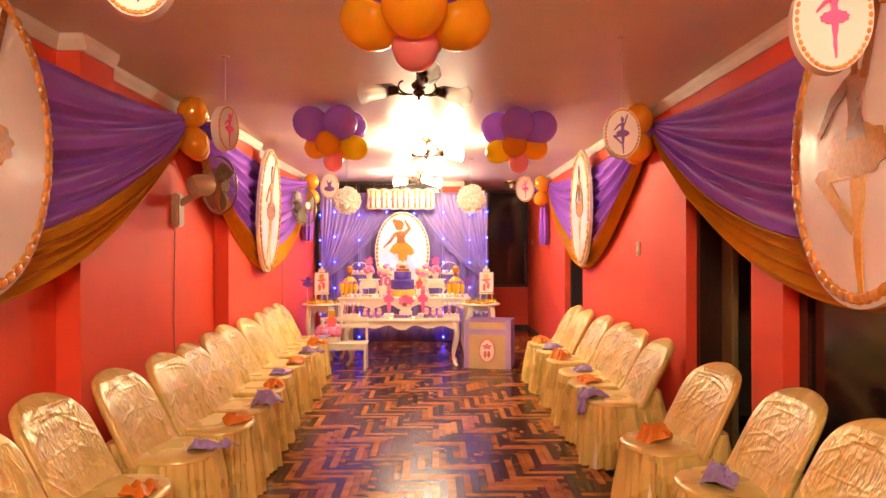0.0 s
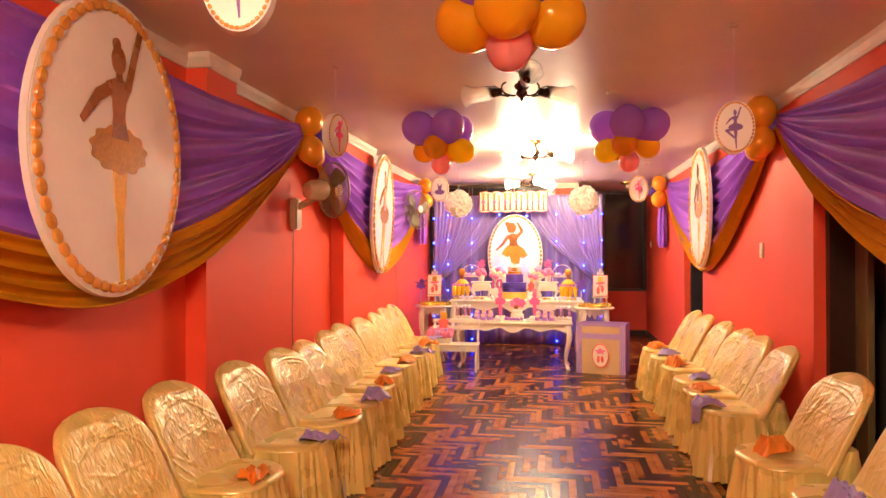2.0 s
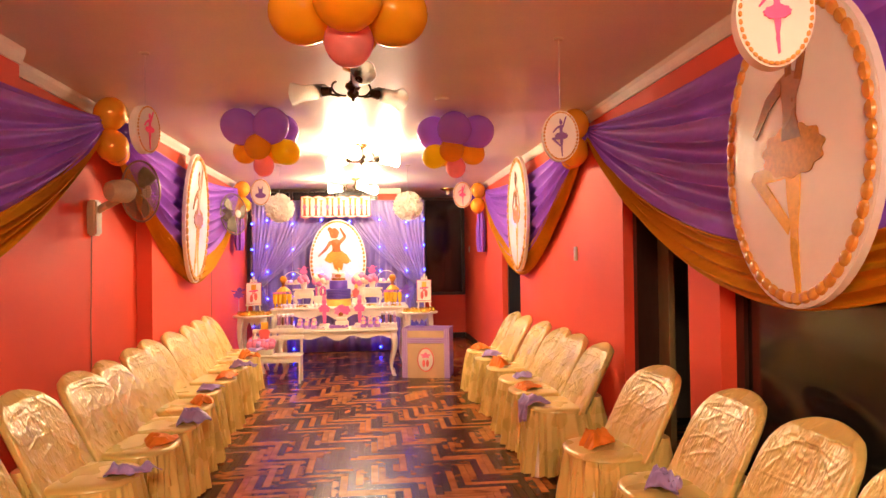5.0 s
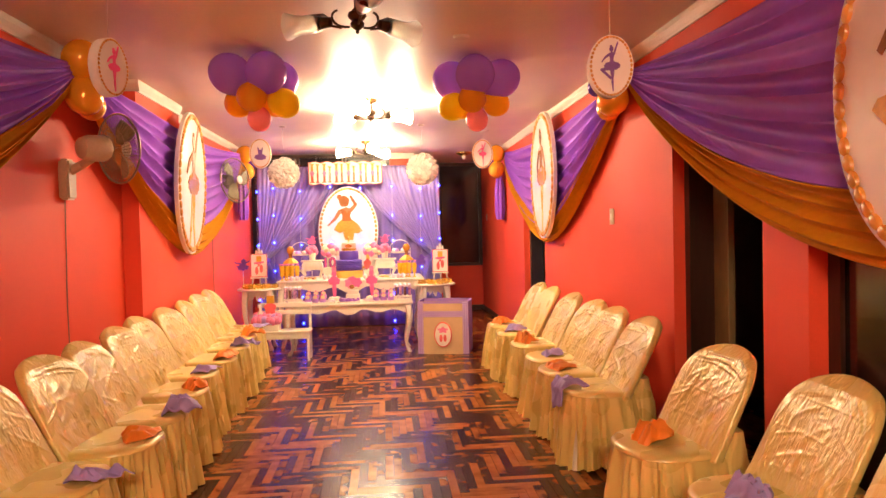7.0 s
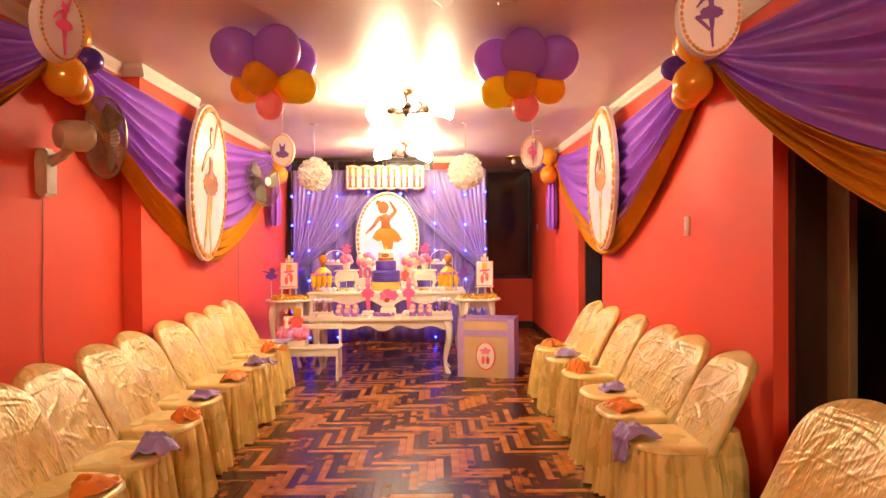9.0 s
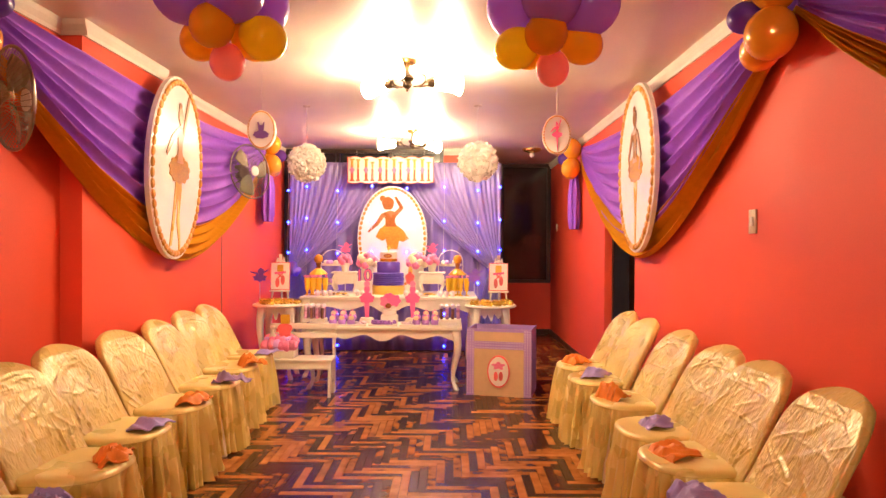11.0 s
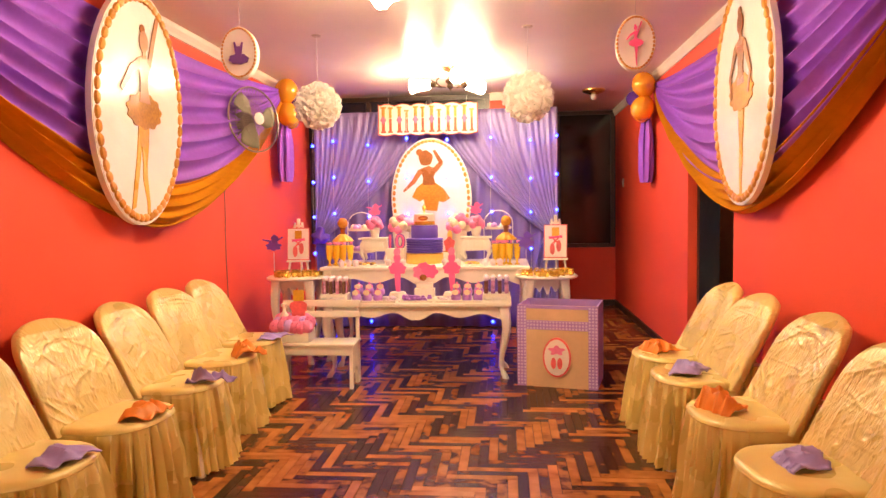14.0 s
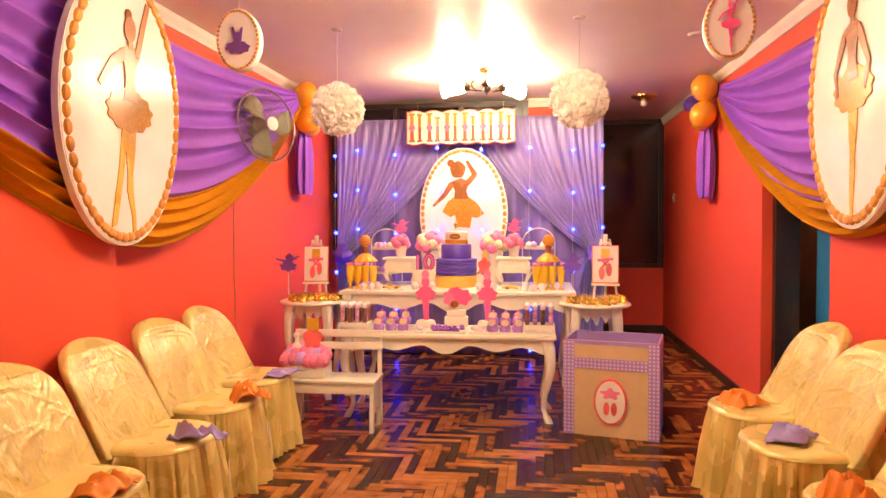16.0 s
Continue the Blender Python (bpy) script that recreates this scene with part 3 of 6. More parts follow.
def chair(seed):
    """A stacking chair under a fitted satin cover; it faces +x."""
    rnd = random.Random(seed)
    c = empty("covered_chair", Matrix.Identity(4), "plastic chair under a shiny ivory satin cover", "chair", "chairs along the walls")
    ph = [rnd.uniform(0, 6.28) for _ in range(8)]
    folds = fold_set(rnd)
    n = 168
    bm, loops = bmesh.new(), []

    def outline(a, grow):
        ca, sa = math.cos(a), math.sin(a)
        e = 2 / (2.5 if ca > 0 else 3.2)
        x = math.copysign(abs(ca) ** e, ca) * (0.222 + grow)
        y = math.copysign(abs(sa) ** e, sa) * (0.216 + grow)
        return x + 0.02, y

    def pleat(a):
        p = Vector((6.5 * math.cos(a), 6.5 * math.sin(a), seed * 3.3))
        return 1.1 - 4.0 * abs(noise.noise(p)) + 1.0 * noise.noise(p * 2.3)
    for dz, g, rip in ((0.0, -0.15, 0), (0.002, -0.06, 0), (0.002, -0.022, 0), (-0.003, -0.006, 0.0), (-0.012, 0.001, 0.0), (-0.020, 0.003, 0.001), (-0.024, 0.0, 0.002), (-0.05, 0.002, 0.008),
                       (-0.11, 0.008, 0.014), (-0.20, 0.016, 0.020), (-0.29, 0.024, 0.024), (-0.36, 0.030, 0.027), (-0.413, 0.036, 0.030)):
        z = SEAT_Z + dz
        lp = []
        for k in range(n):
            a = k * math.tau / n
            x, y = outline(a, g + rip * pleat(a + 0.25 * dz * math.sin(2 * a + ph[1])))
            if dz > -0.005:
                z2 = z + 0.003 * noise.noise(Vector((x * 9, y * 9, seed))) - 0.02 * max(0.0, x - 0.14)
            else:
                z2 = z - 0.02 * max(0.0, x - 0.14) + (0.007 * math.sin(3 * a + ph[4]) if dz < -0.41 else 0)
            lp.append((x, y, z2))
        loops.append(lp)
    rings(bm, loops, caps=False)
    bm.verts.ensure_lookup_table()
    bm.faces.new([bm.verts[i] for i in range(n)])
    part("seat_cover", bm, SATIN_SKIRT, c)

    def back_half(v):
        w = 0.240 - 0.012 * v
        return w * (max(0.006, 1 - ((v - 0.56) / 0.44) ** 2.7) ** 0.45 if v > 0.56 else 1)

    def spine(v):
        return -0.105 - 0.215 * v ** 1.05
    # back: rings of a flat oval up a leaning spine
    bm, loops = bmesh.new(), []
    z0 = SEAT_Z - 0.03
    for j in range(101):
        v = 1 - (1 - j / 100) ** 1.25
        z = z0 + (TOP_Z - z0) * v
        hw = back_half(v)
        ht = 0.042 * min(1, max(0.1, (1.012 - v) * 9))
        lp = []
        for k in range(170):
            a = k * math.tau / 170
            ca, sa = math.cos(a), math.sin(a)
            y = math.copysign(abs(sa) ** 0.8, sa) * hw
            x = spine(v) + ht * math.copysign(abs(ca) ** 0.6, ca) + 0.035 * (y / 0.23) ** 2
            if ca > 0:
                fade = min(1.0, 8 * (1 - abs(y) / hw) + 0.15) * min(1.0, (1 - v) * 14)
                x += fade * (creases(y, (TOP_Z - z0) * v, folds) + 0.007 * noise.noise(Vector((y * 6 + seed, v * 3, 1.3)))) + 0.05 * max(0.0, 0.16 - v) ** 1.2
            lp.append((x, y, z))
        loops.append(lp)
    rings(bm, loops)
    part("back_cover", bm, SATIN, c)
    # the cover hangs straight down behind and beside the leaning back
    bm, loops = bmesh.new(), []
    for j in range(17):
        w = j / 16
        z = 0.50 - 0.47 * w
        q = max(0.0, (z - z0) / (TOP_Z - z0))
        xf, xr = spine(q) + 0.01, -0.222 - 0.05 * min(1.0, w * 3)
        hw = (back_half(q) if z > z0 else 0.236 + 0.012 * (z0 - z) / z0) - 0.022
        lp = []
        for k in range(120):
            a = k * math.tau / 120
            ca, sa = math.cos(a), math.sin(a)
            rip = 1 + 0.035 * w * pleat(a + 1)
            lp.append(((xf + xr) / 2 + (xf - xr) / 2 * math.copysign(abs(ca) ** 0.7, ca) * rip, math.copysign(abs(sa) ** 0.6, sa) * hw * rip, z))
        loops.append(lp)
    rings(bm, loops)
    part("rear_cover", bm, SATIN_SKIRT, c)
    for sx, sy in ((1, 1), (1, -1), (-1, 1), (-1, -1)):
        part("leg", tube(bmesh.new(), [(0.02 + sx * 0.188, sy * 0.178, 0.0), (0.02 + sx * 0.184, sy * 0.175, 0.06), (0.02 + sx * 0.14, sy * 0.14, 0.34)], [0.024, 0.022, 0.02], 10), PLASTIC, c, "white plastic chair leg")
    return c


CHAIRS = [chair(k) for k in range(1, 7)]
USED = set()


def seat(k, x, y, turn):
    src = CHAIRS[k % 6]
    if src not in USED:
        USED.add(src)
        src.matrix_basis = pose(x, y, 0, 0, 0, turn)
        return src
    return copy_thing(src, pose(x, y, 0, 0, 0, turn))


def napkin(x, y, z, turn, material, seed, label, edge=None):
    rnd = random.Random(seed)
    bm, rows = bmesh.new(), []
    n = 22
    w, d = rnd.uniform(0.22, 0.30), rnd.uniform(0.14, 0.19)
    ph = [rnd.uniform(0, 6.28) for _ in range(4)]
    tall = rnd.choice((0.45, 1.0, 1.6))
    for i in range(n + 1):
        row = []
        for j in range(n + 1):
            u, v = i / n - 0.5, j / n - 0.5
            edge = min(1, 6 * (0.5 - abs(u))) * min(1, 6 * (0.5 - abs(v)))
            ridge = 0.5 - abs(noise.noise(Vector((u * 3.2 + seed, v * 3.6 + 2 * u, 0.5))))
            h = 0.004 + 0.010 * edge + tall * 0.105 * max(0, ridge - 0.12) * (0.35 + 0.65 * edge) + 0.006 * math.sin(u * 10 + v * 14 + ph[0])
            sk = 0.30 * v * math.sin(ph[1])
            row.append(bm.verts.new(((u + sk) * w + 0.016 * noise.noise(Vector((v * 4, seed, u))), v * d + 0.022 * noise.noise(Vector((u * 3, 7, seed + v))) + 0.02 * math.sin(u * 3 + ph[2]), max(0.003, h))))
        rows.append(row)
    if edge is not None:
        for p in bm.verts:
            over = edge - p.co.x
            if over > 0:
                p.co.x, p.co.z = edge - 0.012 - 0.25 * p.co.z - 0.05 * over, 0.004 - over
    for a, b in zip(rows, rows[1:]):
        for j in range(n):
            bm.faces.new((a[j], a[j + 1], b[j + 1], b[j]))
    ob = part("napkin", bm, material, at=pose(x, y, z, 0, 0, turn))
    so = ob.modifiers.new("thick", "SOLIDIFY")
    so.thickness, so.offset = 0.004, 1
    return tagged(ob, label, "napkin", "napkins on the seats")


ORANGE_ON, LILAC_ON = "crumpled orange cloth napkin lying on the seat", "crumpled lilac cloth napkin lying on the seat"
# (back x, y, turn) of each chair, from the dessert table towards the entrance
LEFT = ((-1.52, 7.51, -2), (-1.49, 6.98, -4), (-1.44, 6.42, -1), (-1.43, 5.86, -5), (-1.44, 5.33, -2), (-1.38, 4.82, -4), (-1.34, 4.27, -1), (-1.34, 3.84, -5),
        (-1.38, 3.33, -3), (-1.40, 2.74, -2), (-1.37, 2.18, -4), (-1.37, 1.68, -2))
RIGHT = ((1.80, 7.14, 182), (1.80, 6.64, 185), (1.82, 6.02, 181), (1.82, 5.42, 184), (1.81, 4.97, 183), (1.81, 4.45, 181), (1.78, 3.42, 186), (1.84, 2.79, 183),
         (1.84, 2.24, 182), (1.84, 1.72, 184))
LEFT_NAPKINS = "LOLOLOLOLOLO"
RIGHT_NAPKINS = "OLOLO OLOL"
for k, (x, y, turn) in enumerate(LEFT):
    r = random.Random(k)
    seat(k, x + 0.305, y - 0.01, turn + r.uniform(-2, 2))
    o = LEFT_NAPKINS[k] == "O"
    napkin(x + 0.43 + r.uniform(-0.03, 0.04), y - 0.02, SEAT_Z + 0.005, r.uniform(-40, 60), ORANGE_NAP if o else LILAC_NAP, 40 + k, ORANGE_ON if o else LILAC_ON)
for k, (x, y, turn) in enumerate(RIGHT):
    r = random.Random(50 + k)
    seat(k + 1, x - 0.305, y - 0.01, turn + r.uniform(-2, 2))
    if k == 5:
        napkin(x - 0.55, y - 0.02, SEAT_Z + 0.005, 4, LILAC_NAP, 85, "lilac cloth napkin hanging over the front edge of the seat", -0.030)
        continue
    o = RIGHT_NAPKINS[k] == "O"
    napkin(x - 0.43 + r.uniform(-0.04, 0.03), y - 0.02, SEAT_Z + 0.005, r.uniform(-40, 60), ORANGE_NAP if o else LILAC_NAP, 80 + k, ORANGE_ON if o else LILAC_ON)

# ---- printed plaques ----
BEADS = {}


def bead_mesh(r):
    if r not in BEADS:
        o = part("bead", ball(bmesh.new(), (0, 0, 0), r, 8, 6, (0.8, 0.55, 1.15)), BEAD)
        BEADS[r] = o.data
        bpy.data.objects.remove(o)
    return BEADS[r]


def bead_ring(parent, a, b, n, r, y):
    for k in range(n):
        t = k * math.tau / n
        x, z = a * math.cos(t), b * math.sin(t)
        turn = math.degrees(math.atan2(b * math.cos(t), -a * math.sin(t)))
        linked("bead", bead_mesh(r), parent, pose(x, y, z, 0, 90 - turn, 0))


def flat(parent, name, pts, material, y, t=0.004):
    return part(name, prism(bmesh.new(), pts, y, y - t, "y"), material, parent, smooth=False)


def wavy(cx, cz, w, h, n=40, k=9, amp=0.10, ph=0.0):
    return [(cx + w * math.cos(q * math.tau / n) * (1 + amp * math.sin(k * q * math.tau / n + ph)),
             cz + h * math.sin(q * math.tau / n) * (1 + amp * math.sin(k * q * math.tau / n + ph))) for q in range(n)]


def strap(p, q, w0, w1):
    p, q = Vector(p), Vector(q)
    d = (q - p).normalized()
    s = Vector((-d.y, d.x))
    return [tuple(p + s * w0), tuple(p - s * w0), tuple(q - s * w1), tuple(q + s * w1)]


YEL_PRINT = mat("yellow_gold_print", (0.72, 0.40, 0.04), 0.28, var=0.2, scale=2, bump=0)
BRN_PRINT = mat("brown_gold_print", (0.30, 0.10, 0.02), 0.28, var=0.3, scale=2, bump=0)


def skirt_motif(parent, s, y, upper, mid, lower, lean=0.0, lift=0):
    """A plain emblem: a frilled skirt shape with tapering strips above and below."""
    if lift == 3:
        flat(parent, "motif_skirt", wavy(0, -0.28 * s, 0.42 * s, 0.22 * s, 40, 8, 0.08), mid, y)
        flat(parent, "motif_bodice", [(-0.12 * s, -0.2 * s), (0.12 * s, -0.2 * s), (0.20 * s, 0.42 * s), (0.13 * s, 0.42 * s), (0.08 * s, 0.25 * s), (-0.08 * s, 0.25 * s), (-0.13 * s, 0.42 * s), (-0.20 * s, 0.42 * s)], upper, y - 0.001)
        return
    flat(parent, "motif_strip", [(-0.05 * s, -0.04 * s), (0.10 * s, -0.04 * s), (0.085 * s, -0.30 * s), (0.06 * s, -0.46 * s), (0.066 * s, -0.58 * s), (0.045 * s + lean * s, -0.78 * s),
                                 (0.05 * s + lean * s, -0.88 * s), (0.01 * s + lean * s, -0.90 * s), (0.0 + lean * s, -0.78 * s), (-0.01 * s, -0.58 * s), (-0.005 * s, -0.46 * s), (-0.03 * s, -0.30 * s)], lower, y)
    if lift == 1:
        flat(parent, "motif_strip", [(-0.02 * s, -0.05 * s), (-0.36 * s, -0.09 * s), (-0.40 * s, -0.14 * s), (-0.03 * s, -0.49 * s), (0.0, -0.42 * s), (-0.24 * s, -0.17 * s), (0, -0.16 * s)], lower, y - 0.0005)
    if lift == 2:
        flat(parent, "motif_strip", [(-0.07 * s, -0.06 * s), (0.04 * s, -0.06 * s), (-0.04 * s, -0.34 * s), (-0.06 * s, -0.5 * s), (-0.13 * s, -0.83 * s), (-0.19 * s, -0.85 * s), (-0.15 * s, -0.62 * s), (-0.11 * s, -0.42 * s)], lower, y - 0.0005)
    flat(parent, "motif_skirt", wavy(0.02 * s, -0.01 * s, 0.28 * s, 0.15 * s, 60, 11, 0.06), mid, y - 0.001)
    flat(parent, "motif_bodice", [(-0.07 * s, 0.06 * s), (0.11 * s, 0.06 * s), (0.065 * s, 0.20 * s), (0.075 * s, 0.30 * s), (0.13 * s, 0.41 * s), (0.05 * s, 0.45 * s), (-0.03 * s, 0.45 * s), (-0.12 * s, 0.41 * s), (-0.06 * s, 0.30 * s), (-0.05 * s, 0.20 * s)], upper, y - 0.002)
    if lift == 4:
        for q in (-1, 1):
            flat(parent, "motif_strip", [(q * 0.10 * s, 0.42 * s), (q * 0.15 * s, 0.38 * s), (q * 0.27 * s, 0.14 * s), (q * 0.21 * s, -0.04 * s), (q * 0.18 * s, -0.02 * s), (q * 0.22 * s, 0.13 * s), (q * 0.09 * s, 0.33 * s)], upper, y - 0.003)
    else:
        flat(parent, "motif_strip", [(0.06 * s, 0.40 * s), (0.12 * s, 0.38 * s), (0.185 * s, 0.60 * s), (0.25 * s, 0.80 * s), (0.20 * s, 0.82 * s), (0.13 * s, 0.62 * s)], upper, y - 0.003)
        flat(parent, "motif_strip", [(-0.07 * s, 0.43 * s), (-0.22 * s, 0.34 * s), (-0.36 * s, 0.14 * s), (-0.33 * s, 0.11 * s), (-0.18 * s, 0.27 * s), (-0.06 * s, 0.34 * s)], upper, y - 0.003)
    flat(parent, "motif_strip", strap((0.01 * s, 0.43 * s), (0.005 * s, 0.50 * s), 0.03 * s, 0.026 * s), upper, y - 0.003)
    flat(parent, "motif_drop", oval(0.07 * s, 0.09 * s, 24, (0.0, 0.57 * s)), upper, y - 0.0035)
    flat(parent, "motif_drop", oval(0.04 * s, 0.04 * s, 16, (-0.02 * s, 0.67 * s)), upper, y - 0.003)


def plaque(m, a, b, thick, label, motif, beads, r, group):
    p = empty("oval_plaque", m, label, "plaque", group)
    part("board", prism(bmesh.new(), oval(a, b, 64), 0, thick), FOAM, p)
    part("print", prism(bmesh.new(), oval(a - 0.006, b - 0.006, 64), -0.001, -0.003), PRINT, p, "white glossy print")
    bead_ring(p, a - 1.3 * r, b - 1.3 * r, beads, r, -0.004)
    motif(p)
    return p


BIG = "wall ovals"
plaque(pose(-1.378, 2.37, 1.82, 0, 0, 90), 0.47, 0.595, 0.03, "large white oval plaque with amber bead rim on the swag",
       lambda p: skirt_motif(p, 0.62, -0.004, BRN_PRINT, FIG_GOLD, YEL_PRINT, 0.02), 54, 0.029, BIG)
plaque(pose(-1.378, 6.66, 1.805, 2, 0, 91), 0.455, 0.61, 0.03, "large white oval plaque with amber bead rim on the swag",
       lambda p: skirt_motif(p, 0.62, -0.004, BRN_PRINT, FIG_GOLD, YEL_PRINT, 0.06, 2), 54, 0.029, BIG)
plaque(pose(1.765, 2.32, 1.768, 0, 0, -90), 0.437, 0.57, 0.03, "large white oval plaque with amber bead rim on the swag",
       lambda p: skirt_motif(p, 0.62, -0.004, BRN_PRINT, FIG_GOLD, YEL_PRINT, 0.03, 1), 54, 0.029, BIG)
plaque(pose(1.765, 6.92, 1.845, 0, 0, -90), 0.46, 0.595, 0.03, "large white oval plaque with amber bead rim on the swag",
       lambda p: skirt_motif(p, 0.62, -0.004, BRN_PRINT, FIG_GOLD, YEL_PRINT, 0.0, 4), 54, 0.029, BIG)


def hanging(x, y, z, turn, material, lift, label, a=0.09, b=0.125):
    p = plaque(pose(x, y, z, 0, 0, turn), a, b, 0.045, label, lambda q: skirt_motif(q, 0.115, -0.004, material, material, material, 0.02, lift), 40, 0.0065, "hanging ovals")
    part("thread", tube(bmesh.new(), [(0, 0.02, b - 0.002), (0, 0.02, H - z)], 0.0012, 5), WIRE, p)
    part("hook", lathe(bmesh.new(), [(0.001, H - z - 0.008), (0.022, H - z - 0.006), (0.024, H - z)], 12, (0, 0.02, 0)), CREAM, p)


hanging(-0.76, 6.46, 2.035, 6, FIG_PURPLE, 3, "small white oval plaque with purple motif on a thread")
hanging(1.13, 6.42, 2.0, -8, FIG_PINK, 0, "small white oval plaque with pink motif on a thread")
hanging(1.20, 3.30, 1.995, -6, FIG_PURPLE, 1, "small white oval plaque with purple motif on a thread")
hanging(-0.88, 3.67, 2.085, 68, FIG_PINK, 0, "small white oval plaque with pink motif on a thread")
hanging(1.255, 1.60, 1.99, -14, FIG_PINK, 0, "small white oval plaque with pink motif on a thread", 0.092, 0.135)
hanging(-0.43, 1.50, 2.09, 12, FIG_PURPLE, 1, "small white oval plaque with purple motif on a thread", 0.092, 0.135)


# ---- fans ----
CAGE = mat("fan_cage", (0.30, 0.25, 0.19), 0.35, metal=0.6, bump=0)
BLADE = mat("smoky_fan_blade", (0.30, 0.31, 0.21), 0.25, var=0.1, bump=0)


def wall_fan(base, head, yaw, r, body, label):
    f = empty("wall_fan", pose(*base), label, "fan", "wall fans")
    off = Vector(head) - Vector(base)
    bm = prism(bmesh.new(), [(-0.055, -0.12), (0.055, -0.12), (0.06, 0.06), (0.045, 0.12), (-0.045, 0.12), (-0.06, 0.06)], 0, 0.06, "x")
    bmesh.ops.bevel(bm, geom=list(bm.edges), offset=0.012, segments=2, affect="EDGES")
    part("bracket", bm, body, f)
    hm = Matrix.Translation(off) @ pose(0, 0, 0, 0, -4, yaw)
    back = hm @ Vector((-0.17, 0, 0))
    part("arm", tube(bmesh.new(), [(0.03, 0, 0.04), tuple(Vector((0.12, off.y * 0.35, 0.09))), tuple(back + Vector((0, 0, -0.06))), tuple(back)], 0.026, 10), body, f)
    bm = lathe(bmesh.new(), [(0.02, -0.24), (0.06, -0.23), (0.075, -0.19), (0.078, -0.10), (0.06, -0.07), (0.02, -0.06)], 20)
    bm.transform(hm @ pose(0, 0, 0, 0, 90, 0))
    part("motor", bm, body, f)
    bm = bmesh.new()
    for s in (1, -1):
        for k in range(48):
            t = k * math.tau / 48
            pts = []
            for q in range(5):
                u = q / 4
                rr = 0.045 + (r - 0.045) * u
                pts.append((s * 0.055 * math.cos(u * 1.5), rr * math.cos(t + 0.25 * (1 - u)), rr * math.sin(t + 0.25 * (1 - u))))
            tube(bm, pts, 0.0016, 4)
    for rr, xx, th in ((r, 0.0, 0.007), (r * 0.6, 0.04, 0.002), (r * 0.6, -0.04, 0.002)):
        tube(bm, [(xx, rr * math.cos(k * math.tau / 40), rr * math.sin(k * math.tau / 40)) for k in range(41)], th, 6)
    bm.transform(hm)
    cage = tagged(part("cage", bm, CAGE, f), "wire fan cage", kind="stuff")
    bm = lathe(bmesh.new(), [(0.001, 0.062), (0.03, 0.064), (0.045, 0.058), (0.046, 0.05), (0.001, 0.05)], 20)
    bm.transform(hm @ pose(0, 0, 0, 0, 90, 0))
    part("badge", bm, PLASTIC, cage, "round white badge")
    for k in range(3):
        bm, rows = bmesh.new(), []
        for i in range(7):
            u = i / 6
            rr = 0.03 + (r - 0.055) * u
            wd = 0.55 + 0.5 * math.sin(math.pi * min(1, u * 1.1) * 0.9)
            rows.append([(0.03 * (j / 6 - 0.5) - 0.0, rr * math.cos(k * math.tau / 3 + wd * (j / 6 - 0.5) + 0.25 * u), rr * math.sin(k * math.tau / 3 + wd * (j / 6 - 0.5) + 0.25 * u)) for j in range(7)])
        rings(bm, rows, close=False, caps=False)
        bm.transform(hm)
        b = part("blade", bm, BLADE, f)
        b.modifiers.new("thick", "SOLIDIFY").thickness = 0.003
    pts = [(0.012, 0.0, -0.12)] + [(0.006, 0.008 * math.sin(k * 1.3), -0.12 - 0.17 * k) for k in range(1, 10) if base[2] - 0.12 - 0.17 * k > 0.05]
    part("cord", tube(bmesh.new(), pts, 0.003, 5), GREY_PL, f, "thin power cord down the wall")
    return f


wall_fan((XL, 8.22, 1.72), (-1.33, 8.14, 1.945), -27, 0.24, GREY_PL, "wall fan with smoky blades facing into the room")
wall_fan((XL, 4.80, 1.70), (-1.30, 4.82, 1.88), 54, 0.205, CREAM, "beige wall fan turned away with its cord hanging")

# ---- paper balls, dome lamp, ceiling plates, switches ----
TISSUE = mat("cream_tissue_paper", (0.96, 0.90, 0.82), 0.8, var=0.02, bump=0.1, thin=0.3)


def paper_ball(x, y, z, r, seed):
    p = empty("paper_pompom", pose(x, y, z), "fluffy cream tissue paper pompom on a thread", "pompom", "paper pompoms")
    rnd = random.Random(seed)
    bm = bmesh.new()
    ball(bm, (0, 0, 0), r * 0.86, 24, 16)
    for _ in range(900):
        d = Vector((rnd.gauss(0, 1), rnd.gauss(0, 1), rnd.gauss(0, 1))).normalized()
        a = d.orthogonal().normalized()
        a.rotate(Matrix.Rotation(rnd.uniform(0, 6.28), 3, d))
        b = d.cross(a)
        w, rr = r * rnd.uniform(0.09, 0.16), r * rnd.uniform(0.9, 1.06)
        bend = rnd.uniform(-0.2, 0.2) * r
        pts = [d * r * 0.78 - a * w * 0.5, d * r * 0.78 + a * w * 0.5, d * rr * 0.92 + a * w + b * bend * 0.6, d * rr + a * w * 0.3 + b * bend, d * rr * 0.98 - a * w * 0.4 + b * bend, d * rr * 0.92 - a * w + b * bend * 0.5]
        vs = [bm.verts.new(q) for q in pts]
        bm.faces.new(vs)
    part("paper", bm, TISSUE, p, smooth=False)
    part("thread", tube(bmesh.new(), [(0, 0, r * 0.8), (0, 0, H - z)], 0.002, 5), WIRE, p)
    part("hook", lathe(bmesh.new(), [(0.001, H - z - 0.010), (0.03, H - z - 0.008), (0.035, H - z)], 14), CREAM, p)


